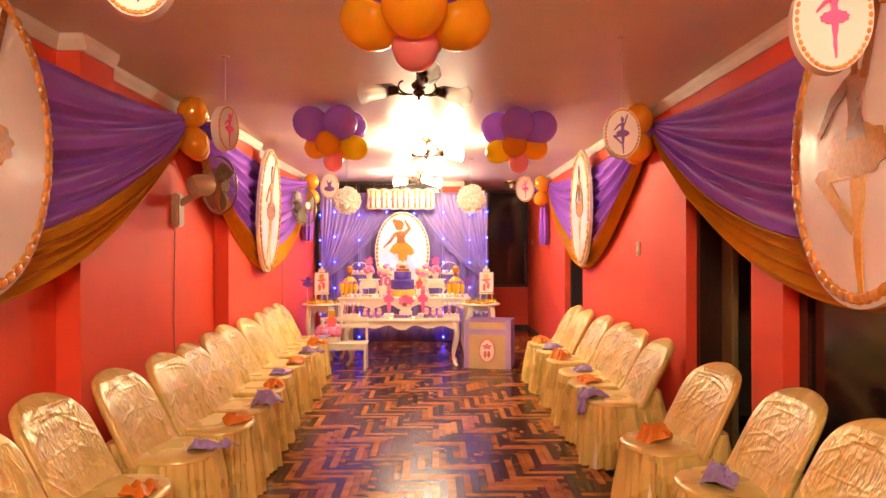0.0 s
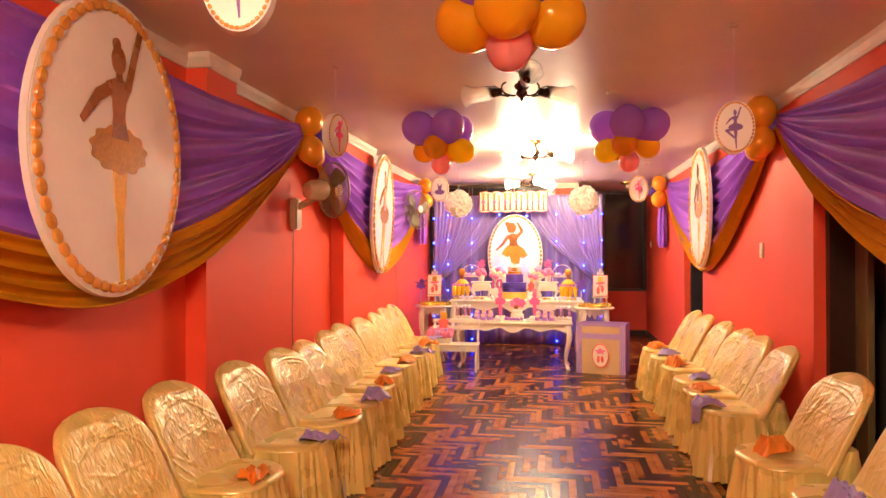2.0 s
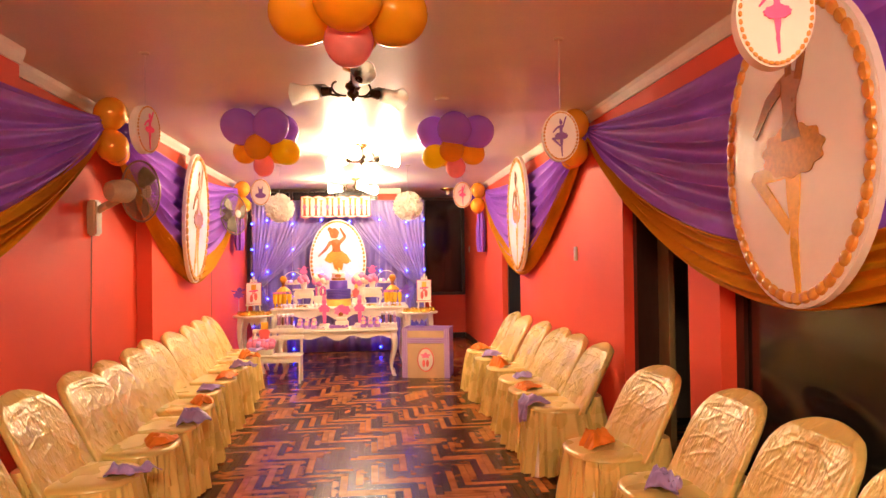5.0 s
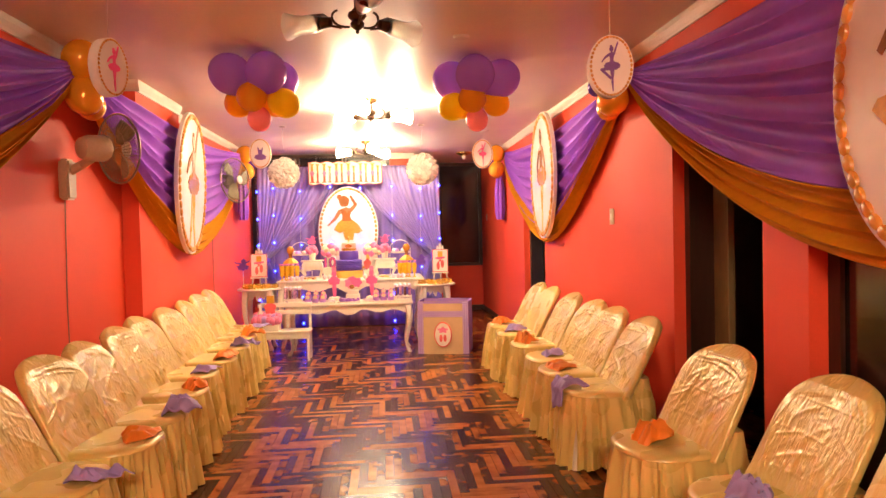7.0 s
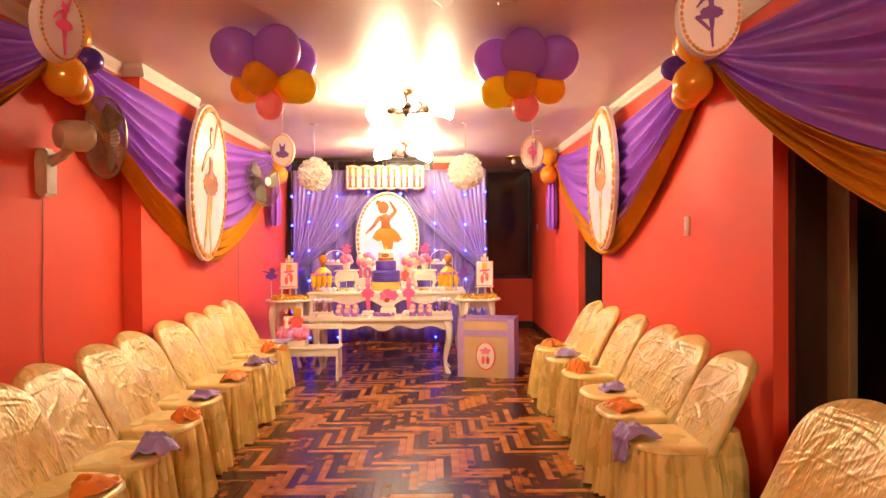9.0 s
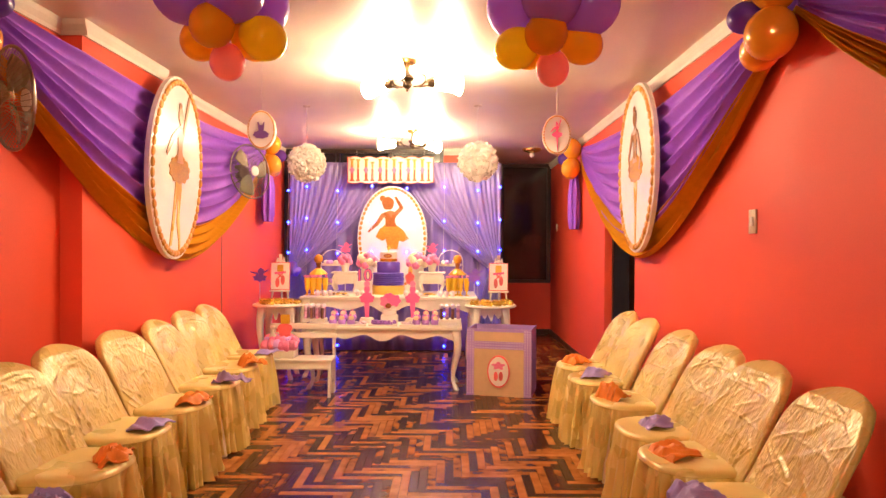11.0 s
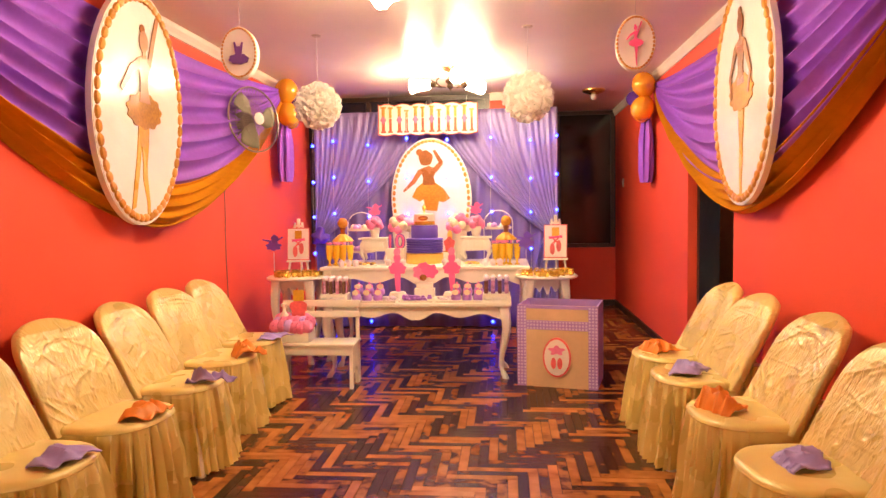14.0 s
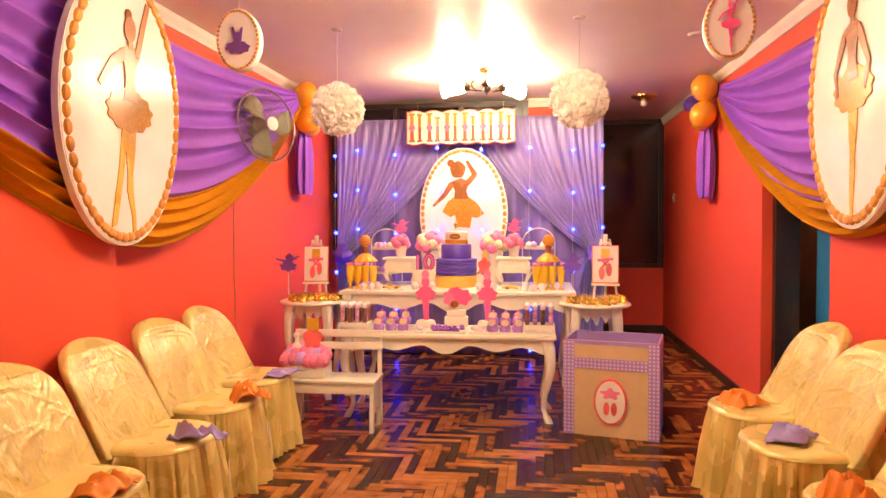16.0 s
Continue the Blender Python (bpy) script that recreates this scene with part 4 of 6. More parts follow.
paper_ball(-0.78, 7.92, 1.995, 0.165, 1)
paper_ball(0.69, 7.90, 2.01, 0.172, 2)
dl = empty("dome_light", pose(1.46, 10.5, H), "unlit brass dome light on the ceiling", "lamp")
part("dome", lathe(bmesh.new(), [(0.001, 0), (0.12, 0), (0.118, -0.015), (0.09, -0.03), (0.05, -0.045), (0.03, -0.05)], 24), BRASS, dl)
part("bulb", ball(bmesh.new(), (0, 0, -0.075), 0.032, 14, 10), PLASTIC, dl, "small white bulb")
for x, y in ((1.45, 8.37), (0.75, 4.6)):
    tagged(part("ceiling_plate", lathe(bmesh.new(), [(0.001, -0.014), (0.04, -0.012), (0.05, 0)], 18, (x, y, H)), CORN), "small round cover plate on the ceiling", "cover plate", "ceiling plates")


def switch(y, z, w, h):
    s = empty("light_switch", pose(XR, y, z), "cream light switch plate on the red wall", "switch", "light switches")
    part("plate", boxes((-0.010, 0, -w / 2, w / 2, -h / 2, h / 2), bevel=0.003), CREAM, s)
    part("rocker", boxes((-0.016, -0.010, -w / 5, w / 5, -h / 5, h / 5), bevel=0.002), PLASTIC, s)


switch(5.40, 1.418, 0.075, 0.115)
switch(11.4, 1.54, 0.06, 0.10)

# ---- backdrop ----
BACKC = mat("periwinkle_satin", (0.18, 0.13, 0.33), 0.45, var=0.08, scale=3, bump=0.35, bscale=5, bdist=0.02, stretch=(5, 1, 0.5), sheen=0.15)
SHEER = mat("violet_organza", (0.22, 0.165, 0.385), 0.38, var=0.10, scale=4, bump=0.5, bscale=7, bdist=0.02, stretch=(6, 1, 0.6), sheen=0.2, spec=0.8)
BULB = mat("blue_light", (0.2, 0.3, 1.0), 0.3, emit=(0.007, 0.018, 1.0), glow=38.0, bump=0)
bd = empty("party_backdrop", pose(-0.215, 10.34, 0), "periwinkle satin backdrop with tied organza curtains and a standing frame", "backdrop")
bm, rows = bmesh.new(), []
for j in range(13):
    z = 0.01 + 2.28 * j / 12
    rows.append([(-1.285 + 2.57 * i / 160, 0.018 * math.sin(i * 0.62 + 0.6 * math.sin(z * 1.5)) + 0.012 * math.sin(i * 0.27 + z), z) for i in range(161)])
rings(bm, rows, close=False, caps=False)
sheet = part("satin_sheet", bm, BACKC, bd)
sheet.modifiers.new("thick", "SOLIDIFY").thickness = 0.004
bm = bmesh.new()
for x in (-1.27, 1.27):
    tube(bm, [(x, 0.06, 0), (x, 0.06, 2.27)], 0.014, 8)
    box(bm, x - 0.03, x + 0.03, -0.12, 0.13, 0.0, 0.02)
tube(bm, [(-1.28, 0.06, 2.27), (1.28, 0.06, 2.27)], 0.014, 8)
part("stand", bm, DARKWOOD, bd)
for s in (-1, 1):
    bm, rows = bmesh.new(), []
    for j in range(41):
        z = 2.29 - 2.27 * j / 40
        if z > 0.98:
            t = (2.29 - z) / 1.31
            inner = 0.05 + 1.11 * t ** 1.5
        else:
            t = (0.98 - z) / 0.98
            inner = 1.16 - 0.22 * t ** 0.6
        outer = 1.28
        amp = 0.009 * (0.6 + min(1.2, 0.10 / max(0.04, outer - inner)))
        rows.append([(s * (inner + (outer - inner) * i / 110), -0.05 - 0.03 * math.exp(-((z - 0.98) / 0.25) ** 2) + amp * (math.sin(i * 0.9 + 2.0 * math.sin(i * 0.13)) + 0.9 * math.sin(i * 0.37 + 1.5 * math.sin(z * 2.1))), z) for i in range(111)])
    rings(bm, rows, close=False, caps=False)
    c = part("curtain", bm, SHEER, bd, "violet organza curtain tied to the side")
    c.modifiers.new("thick", "SOLIDIFY").thickness = 0.003
    bm = ball(bmesh.new(), (s * 1.22, -0.13, 0.99), 0.085, 30, 16, (1.1, 0.7, 1.0))
    for v in bm.verts:
        d = noise.noise(v.co * 16)
        v.co += (v.co - Vector((s * 1.22, -0.13, 0.99))).normalized() * d * 0.05
    part("tie_bow", bm, mat("violet_tulle", (0.16, 0.08, 0.50), 0.6, var=0.2, bump=0.5), c)

wr = random.Random(4)
for k, x in enumerate((-1.49, -1.27, -0.90, -0.47, -0.06, 0.38, 0.78, 1.045)):
    st = empty("light_string", pose(x, 10.20 if k not in (3, 4) else 10.06, 2.27), "string of small blue lights hanging down the backdrop", "fairy lights", "light strings")
    part("wire", tube(bmesh.new(), [(0.006 * math.sin(q), 0, -q * 0.21) for q in range(11)] if k not in (3, 4) else [(0, 0.22, 0.03), (0, 0.05, 0.03)] + [(0.006 * math.sin(q), 0, -q * 0.21) for q in range(8)], 0.0016, 4), WIRE, st)
    n = 6 if k not in (3, 4) else 3
    for q in range(n):
        z = -0.30 - 0.375 * q - (0.0 if k % 2 else 0.02) + wr.uniform(-0.02, 0.02)
        part("bulb", ball(bmesh.new(), (0.004, -0.008, z), 0.017, 10, 8), BULB, st)

ar = plaque(pose(-0.235, 10.15, 1.37), 0.415, 0.62, 0.03, "large white oval plaque with amber bead rim before the backdrop", lambda p: None, 60, 0.022, "")
flat(ar, "motif_skirt", [(-0.20, 0.02), (-0.12, -0.03), (-0.08, -0.01), (-0.05, -0.12), (0.06, -0.13), (0.08, -0.03), (0.13, -0.04), (0.195, 0.0), (0.13, 0.10), (0.05, 0.16),
                         (-0.09, 0.16), (-0.15, 0.11)], FIG_GOLD, -0.004)
flat(ar, "motif_bodice", [(-0.085, 0.14), (0.05, 0.14), (0.03, 0.22), (0.06, 0.30), (-0.02, 0.335), (-0.12, 0.30), (-0.08, 0.22)], BRN_PRINT, -0.006)
flat(ar, "motif_drop", wavy(-0.05, 0.415, 0.072, 0.078, 30, 5, 0.05), BRN_PRINT, -0.007)
flat(ar, "motif_drop", oval(0.035, 0.035, 16, (-0.115, 0.475)), BRN_PRINT, -0.0065)
flat(ar, "motif_strip", strap((0.035, 0.285), (0.115, 0.37), 0.028, 0.022), BRN_PRINT, -0.007)
flat(ar, "motif_strip", strap((0.112, 0.36), (0.035, 0.495), 0.024, 0.014), BRN_PRINT, -0.0075)
flat(ar, "motif_strip", strap((-0.105, 0.285), (-0.19, 0.16), 0.028, 0.02), BRN_PRINT, -0.007)
flat(ar, "motif_strip", strap((-0.185, 0.17), (-0.285, 0.075), 0.021, 0.01), BRN_PRINT, -0.0075)

# sign above: a scalloped board with plain bars
SIGN_G = mat("amber_print", (0.62, 0.20, 0.02), 0.6, bump=0)
SIGN_K = mat("rose_print", (0.62, 0.12, 0.24), 0.6, bump=0)
SIGN_B = mat("cream_board", (0.72, 0.62, 0.50), 0.6)
SIGN_O = mat("orange_red_print", (0.50, 0.07, 0.025), 0.6, var=0.2, scale=6, bump=0)
sg = empty("hanging_sign", pose(-0.255, 10.10, 2.175), "scalloped cream sign with amber, red and rose bars", "sign")
pts = [(-0.50 + 1.0 * i / 60, 0.135 + 0.022 * abs(math.sin(i * math.pi / 10)) + (0.02 if i in (0, 60) else 0)) for i in range(61)]
pts += [(0.50 - 1.0 * i / 60 - (0.012 if 0 < i < 60 else 0), -0.135 - 0.018 * abs(math.sin(i * math.pi / 10))) for i in range(61)]
part("rim", prism(bmesh.new(), [(x * 1.02, z * 1.06) for x, z in pts], 0.006, 0.02), SIGN_O, sg, smooth=False)
part("board", prism(bmesh.new(), pts, 0.0, 0.018), SIGN_B, sg, smooth=False)
for k in range(6):
    x = -0.415 + 0.166 * k
    for sx, hw, tall in ((-0.038, 0.017, 0.118), (0.036, 0.013, 0.112 - 0.03 * (k % 2))):
        for z0, z1, c0, c1, material, label in ((0.02, tall, tall, tall + 0.018, SIGN_G, "amber bar"), (-0.112, 0.016, -0.130, -0.112, SIGN_O, "red bar")):
            bm = boxes((x + sx - hw, x + sx + hw, -0.010, 0, z0, z1), (x + sx - hw - 0.012, x + sx + hw + 0.012, -0.010, 0, c0, c1), bevel=0.002)
            part("bar", bm, material, sg, label)
    part("diamond", prism(bmesh.new(), [(x - 0.072, 0.0), (x - 0.038, 0.045), (x - 0.004, 0.0), (x - 0.038, -0.045)], -0.013, -0.0105), SIGN_K, sg, "rose diamond", smooth=False)
for x in (-0.40, 0.40):
    part("thread", tube(bmesh.new(), [(x, 0.01, 0.13), (x, 0.01, H - 2.175)], 0.0012, 4), WIRE, sg)


# ---- tables ----
def cabriole(parent, x, y, z, dx, dy, s=1.0, label=""):
    """A smooth S-curved leg: square at the top, knee, slim ankle and a small foot."""
    loops = []
    for k in range(21):
        t = k / 20
        o = 0.022 * math.sin(min(1, t * 1.1) * math.pi * 1.6) * (1 if t > 0.08 else t / 0.08) + 0.035 * max(0, t - 0.86) / 0.14
        r = s * (0.045 - 0.029 * min(1, t * 1.15) ** 0.8 + (0.008 if t > 0.93 else 0))
        loops.append([(x + dx * o + r * math.copysign(abs(math.cos(a)) ** 0.6, math.cos(a)), y + dy * o + r * math.copysign(abs(math.sin(a)) ** 0.6, math.sin(a)), z * (1 - t))
                      for a in [q * math.tau / 12 for q in range(12)]])
    return part("leg", rings(bmesh.new(), loops), WHITE, parent)


def scallop(x0, x1, z0, z1, n=48):
    pts = [(x0, z1), (x1, z1)]
    for i in range(n + 1):
        u = i / n
        h = 0.45 + 0.35 * math.cos(u * math.tau * 2) ** 2 + 0.2 * abs(2 * u - 1) ** 3
        if abs(u - 0.5) < 0.10:
            h += 0.25 * math.cos((u - 0.5) / 0.10 * math.pi / 2)
        pts.append((x1 - (x1 - x0) * u, z1 - (z1 - z0) * min(1, h)))
    return pts


def table(name, x0, x1, y0, y1, z, apron, label):
    t = empty(name, pose((x0 + x1) / 2, (y0 + y1) / 2, 0), label, "table")
    w, d = (x1 - x0) / 2, (y1 - y0) / 2
    part("tabletop", boxes((-w, w, -d, d, z - 0.028, z), bevel=0.009), WHITE, t)
    part("apron", prism(bmesh.new(), scallop(-w + 0.05, w - 0.05, z - 0.03 - apron, z - 0.028), -d + 0.035, -d + 0.055), WHITE, t, smooth=False)
    part("apron", prism(bmesh.new(), scallop(-w + 0.05, w - 0.05, z - 0.03 - apron, z - 0.028), d - 0.055, d - 0.035), WHITE, t, smooth=False)
    for s in (-1, 1):
        part("apron", prism(bmesh.new(), scallop(-d + 0.05, d - 0.05, z - 0.03 - apron, z - 0.028), s * (w - 0.045) - 0.01, s * (w - 0.045) + 0.01, "x"), WHITE, t, smooth=False)
        for q in (-1, 1):
            lg = cabriole(t, s * (w - 0.06), q * (d - 0.06), z - 0.028, s, q)
            part("rosette", lathe(bmesh.new(), [(0.001, 0.0), (0.009, 0.002), (0.009, 0.006), (0.001, 0.009)], 10), WHITE, lg, at=pose(s * (w - 0.06), q * (d - 0.06) - 0.042, z - 0.08, 90, 0, 0))
    return t


table("dessert_table", -0.86, 0.565, 8.12, 8.56, 0.565, 0.10, "low white lacquered table with scalloped apron and curved legs")
table("cake_table", -1.01, 0.72, 8.66, 9.50, 0.79, 0.13, "white lacquered table with curved legs holding the cake")


def round_table(x, y, r, z):
    t = empty("side_table", pose(x, y, 0), "round white side table with curved legs", "table", "side tables")
    part("tabletop", lathe(bmesh.new(), [(0.001, z), (r - 0.012, z), (r, z - 0.008), (r, z - 0.018), (r - 0.012, z - 0.026), (0.001, z - 0.026)], 48), WHITE, t)
    for k in range(4):
        a = radians(45 + 90 * k)
        ca, sa = math.cos(a), math.sin(a)
        cabriole(t, ca * r * 0.74, sa * r * 0.74, z - 0.026, ca, sa, 0.95)
    for k in range(4):
        m = pose(0, 0, 0, 0, 0, 90 * k)
        bm = prism(bmesh.new(), scallop(-r * 0.5, r * 0.5, z - 0.15, z - 0.026, 30), -r * 0.56, -r * 0.51)
        bm.transform(m)
        part("apron", bm, WHITE, t, smooth=False)
    return t


round_table(-1.215, 8.72, 0.255, 0.72)
round_table(0.85, 8.70, 0.25, 0.72)

FOIL = mat("gold_foil", (0.85, 0.50, 0.08), 0.25, metal=0.7, var=0.2, island=0.3, bump=0.3)
PAPER = mat("picture_card", (0.82, 0.76, 0.72), 0.4, var=0.03)
SHOE = mat("red_pink_print", (0.80, 0.12, 0.13), 0.4, var=0.2, scale=9)


def wrapped(n, x, y, z, seed):
    """Foil sweets: a small cup with a twisted top, each its own thing."""
    rnd = random.Random(seed)
    bm = lathe(bmesh.new(), [(0.012, 0), (0.018, 0.012), (0.014, 0.024), (0.005, 0.030), (0.014, 0.045), (0.004, 0.044)], 9, wob=lambda k, zz: 1 + 0.22 * ((k % 2) * 2 - 1) * (1 if zz > 0.03 else 0.3))
    src = tagged(part("wrapped_sweet", bm, FOIL), "gold foil wrapped sweet on the side table", "sweet", "foil sweets")
    got = 0
    for k in range(400):
        if got >= n:
            break
        a, r = rnd.uniform(0, 6.28), 0.215 * math.sqrt(rnd.random())
        px, py = r * math.cos(a), r * math.sin(a)
        if py > 0.10:
            continue
        m = pose(x + px, y + py, z, rnd.uniform(-8, 8), rnd.uniform(-8, 8), rnd.uniform(0, 360))
        if got == 0:
            src.matrix_basis = m
        else:
            copy_thing(src, m)
        got += 1


wrapped(60, -1.215, 8.70, 0.722, 5)
wrapped(60, 0.85, 8.68, 0.722, 6)


def easel(x, y, z, turn, label):
    e = empty("easel", pose(x, y, z, 0, 0, turn), label, "easel", "picture easels")
    for p, q in (((-0.085, -0.03, 0), (-0.03, 0.03, 0.44)), ((0.085, -0.03, 0), (0.03, 0.03, 0.44)), ((0, 0.12, 0), (0, 0.04, 0.42))):
        part("leg", tube(bmesh.new(), [p, q], 0.010, 6), WHITE, e)
    part("ledge", boxes((-0.10, 0.10, -0.045, -0.005, 0.105, 0.12), bevel=0.003), WHITE, e)
    part("crest", boxes((-0.035, 0.035, 0.015, 0.035, 0.40, 0.42), (-0.015, 0.015, 0.018, 0.032, 0.42, 0.475), bevel=0.004), WHITE, e)
    pic = part("picture", boxes((-0.095, 0.095, -0.006, 0.006, 0, 0.275)), SHOE, e, "framed card with red shapes", smooth=False, at=pose(0, -0.02, 0.122, -8, 0, 0))
    part("card", boxes((-0.088, 0.088, -0.010, -0.006, 0.007, 0.268)), PAPER, pic, smooth=False)
    for s in (-1, 1):
        part("shape", prism(bmesh.new(), oval(0.020, 0.048, 24, (s * 0.026, 0.085 + 0.012 * s)), -0.012, -0.0105), SHOE, pic, smooth=False)
        part("shape", prism(bmesh.new(), strap((s * 0.02, 0.12), (-s * 0.03, 0.17), 0.008, 0.005), -0.012, -0.0105), SHOE, pic, smooth=False)
    part("shape", prism(bmesh.new(), strap((-0.055, 0.165), (0.055, 0.175), 0.010, 0.010), -0.0125, -0.0105), FIG_PINK, pic, smooth=False)
    part("shape", boxes((-0.03, 0.03, -0.0115, -0.0105, 0.18, 0.25)), YEL_PRINT, pic, smooth=False)
    return e


easel(-1.235, 8.83, 0.722, 6, "small white easel holding a card with red shapes")
easel(0.935, 8.82, 0.722, -6, "small white easel holding a card with red shapes")


def pick(x, y, z, h, s, material, label, group, lift=0, turn=0):
    p = empty("cutout_pick", pose(x, y, z, 0, 0, turn), label, "decoration", group)
    part("stick", tube(bmesh.new(), [(0, 0.002, 0), (0, 0.002, h)], 0.003, 6), PLASTIC, p)
    part("motif", prism(bmesh.new(), wavy(0, h + s * 0.35, s * 0.42, s * 0.24, 36, 7, 0.14), -0.003, 0.0), material, p, smooth=False)
    part("motif", prism(bmesh.new(), wavy(0.01, h + s * 0.75, s * 0.2, s * 0.22, 24, 5, 0.08), -0.004, -0.0005), material, p, smooth=False)
    part("motif", prism(bmesh.new(), strap((-0.1 * s, h + 0.6 * s), (-0.62 * s, h + 0.72 * s), 0.06 * s, 0.03 * s), -0.005, -0.001), material, p, smooth=False)
    part("motif", prism(bmesh.new(), strap((0.1 * s, h + 0.6 * s), (0.55 * s, h + 0.85 * s), 0.06 * s, 0.03 * s), -0.005, -0.001), material, p, smooth=False)
    return p


VIO_CARD = mat("violet_glitter_card", (0.15, 0.06, 0.42), 0.4, var=0.2, bscale=200)
pick(-1.38, 8.62, 0.722, 0.20, 0.15, VIO_CARD, "violet card cutout on a stick among the sweets", "violet cutouts")
pick(0.69, 8.68, 0.722, 0.20, 0.15, VIO_CARD, "violet card cutout on a stick among the sweets", "violet cutouts")

# ---- cake ----
ICE_V = mat("violet_icing", (0.12, 0.07, 0.50), 0.45, var=0.12, bump=0.3)
ICE_W = mat("white_icing", (0.82, 0.76, 0.66), 0.4, var=0.05)
ICE_Y = mat("gold_icing", (0.80, 0.50, 0.10), 0.4, var=0.15)
cz = 0.79
ck = empty("birthday_cake", pose(-0.18, 9.08, cz), "tiered violet cake with ruffles and a white top tier", "cake")
part("stand", lathe(bmesh.new(), [(0.001, 0), (0.165, 0), (0.165, 0.085), (0.17, 0.09), (0.001, 0.092)], 40, wob=lambda k, z: 1 + 0.008 * (k % 2)), ICE_Y, ck, "gold cake base")
prof = [(0.001, 0.092)]
for k in range(6):
    z = 0.094 + 0.021 * k
    prof += [(0.150, z), (0.163, z + 0.004), (0.157, z + 0.016), (0.146, z + 0.020)]
prof += [(0.001, 0.222)]
part("ruffled_tier", lathe(bmesh.new(), prof, 72, wob=lambda k, z: 1 + 0.014 * math.sin(k * 1.7 + z * 90)), ICE_V, ck, "ruffled violet tier")
part("tier", lathe(bmesh.new(), [(0.001, 0.222), (0.116, 0.222), (0.118, 0.228), (0.118, 0.322), (0.112, 0.33), (0.001, 0.331)], 48, wob=lambda k, z: 1 + 0.004 * math.sin(k * 2.1 + z * 120)), ICE_V, ck, "plain violet tier")
part("top_tier", lathe(bmesh.new(), [(0.001, 0.331), (0.085, 0.331), (0.088, 0.336), (0.088, 0.425), (0.082, 0.432), (0.001, 0.433)], 40), ICE_W, ck, "white top tier")
part("ribbon", lathe(bmesh.new(), [(0.0885, 0.335), (0.091, 0.338), (0.091, 0.362), (0.0885, 0.365)], 40), FOIL, ck, "gold ribbon")
part("plaque", prism(bmesh.new(), oval(0.042, 0.022, 30, (0, 0.392)), -0.094, -0.088), BRN_PRINT, ck, "brown oval label with unreadable marks", smooth=False)
part("marks", boxes((-0.028, 0.028, -0.0955, -0.0943, 0.390, 0.395)), ICE_Y, ck, smooth=False)
part("ornament", lathe(bmesh.new(), [(0.012, 0.433), (0.004, 0.445), (0.016, 0.47), (0.020, 0.49), (0.006, 0.505), (0.001, 0.52)], 14), FOIL, ck, "gold ornament")

# ---- small chests with flowers ----
PINK_F = mat("pink_flower", (0.90, 0.22, 0.42), 0.6, var=0.2, island=0.25)
ROSE_W = mat("cream_rose", (0.85, 0.70, 0.50), 0.6, var=0.1)
ROSE_P = mat("rose_pink", (0.88, 0.22, 0.44), 0.6, var=0.12)
LILAC_F = mat("lilac_flower", (0.58, 0.34, 0.78), 0.6, var=0.15)
PINK_C = mat("pink_card", (0.90, 0.13, 0.36), 0.4, var=0.08)


def chest(x, y, z):
    c = empty("mini_chest", pose(x, y, z), "small white bombe chest on curved legs", "chest", "mini chests")
    out = [(0.115, 0.10), (0.128, 0.13), (0.125, 0.17), (0.105, 0.205)]
    bm = bmesh.new()
    rings(bm, [[(-w, -w * 0.65, zz), (w, -w * 0.65, zz), (w, w * 0.65, zz), (-w, w * 0.65, zz)] for w, zz in out])
    part("body", bm, WHITE, c)
    part("top", boxes((-0.14, 0.14, -0.092, 0.092, 0.205, 0.222), bevel=0.006), WHITE, c)
    part("drawer", boxes((-0.085, 0.085, -0.092, -0.080, 0.125, 0.185), bevel=0.003), WHITE, c)
    for sx in (-1, 1):
        for sy in (-1, 1):
            part("leg", tube(bmesh.new(), [(sx * 0.105, sy * 0.062, 0.13), (sx * 0.118, sy * 0.07, 0.08), (sx * 0.095, sy * 0.06, 0.03), (sx * 0.11, sy * 0.068, 0)], [0.02, 0.018, 0.012, 0.014], 8), WHITE, c)
    return c


def blossom(r, seed):
    """A ruffled round bloom with spiral petal ridges."""
    bm = ball(bmesh.new(), (0, 0, 0), r, 20, 14)
    off = Vector((seed * 1.7, seed * 0.3, 0))
    for v in bm.verts:
        d = v.co.normalized()
        a = math.atan2(d.y, d.x)
        ridge = abs(math.sin(2.5 * a + 7 * math.acos(max(-1, min(1, d.z))) + seed))
        v.co = d * r * (0.86 + 0.16 * ridge + 0.10 * noise.noise(d * 3 + off))
    return bm


def flower_pot(x, y, z, r, h, blooms, rb, spread, mats, seed, label, cat="flowers", group="flower pots"):
    f = empty("flower_pot", pose(x, y, z), label, cat, group)
    part("pot", lathe(bmesh.new(), [(0.001, 0), (r * 0.68, 0), (r * 0.72, 0.004), (r, h - 0.008), (r * 1.06, h), (r * 0.9, h), (r * 0.8, h - 0.01), (0.001, h - 0.01)], 24), WHITE, f)
    rnd = random.Random(seed)
    for k in range(blooms):
        a, t = k * 2.4, (k + 0.5) / blooms
        d = Vector((math.cos(a) * math.sqrt(1 - (1 - t * 1.3) ** 2) if abs(1 - t * 1.3) < 1 else 0, math.sin(a) * math.sqrt(max(0, 1 - (1 - t * 1.3) ** 2)), 1 - t * 1.3))
        bm = blossom(rb * rnd.uniform(0.85, 1.1), seed * 50 + k)
        bm.transform(Matrix.Translation(Vector((0, 0, h + spread * 0.45)) + d * spread))
        part("bloom", bm, mats[k % len(mats)], f)
    return f


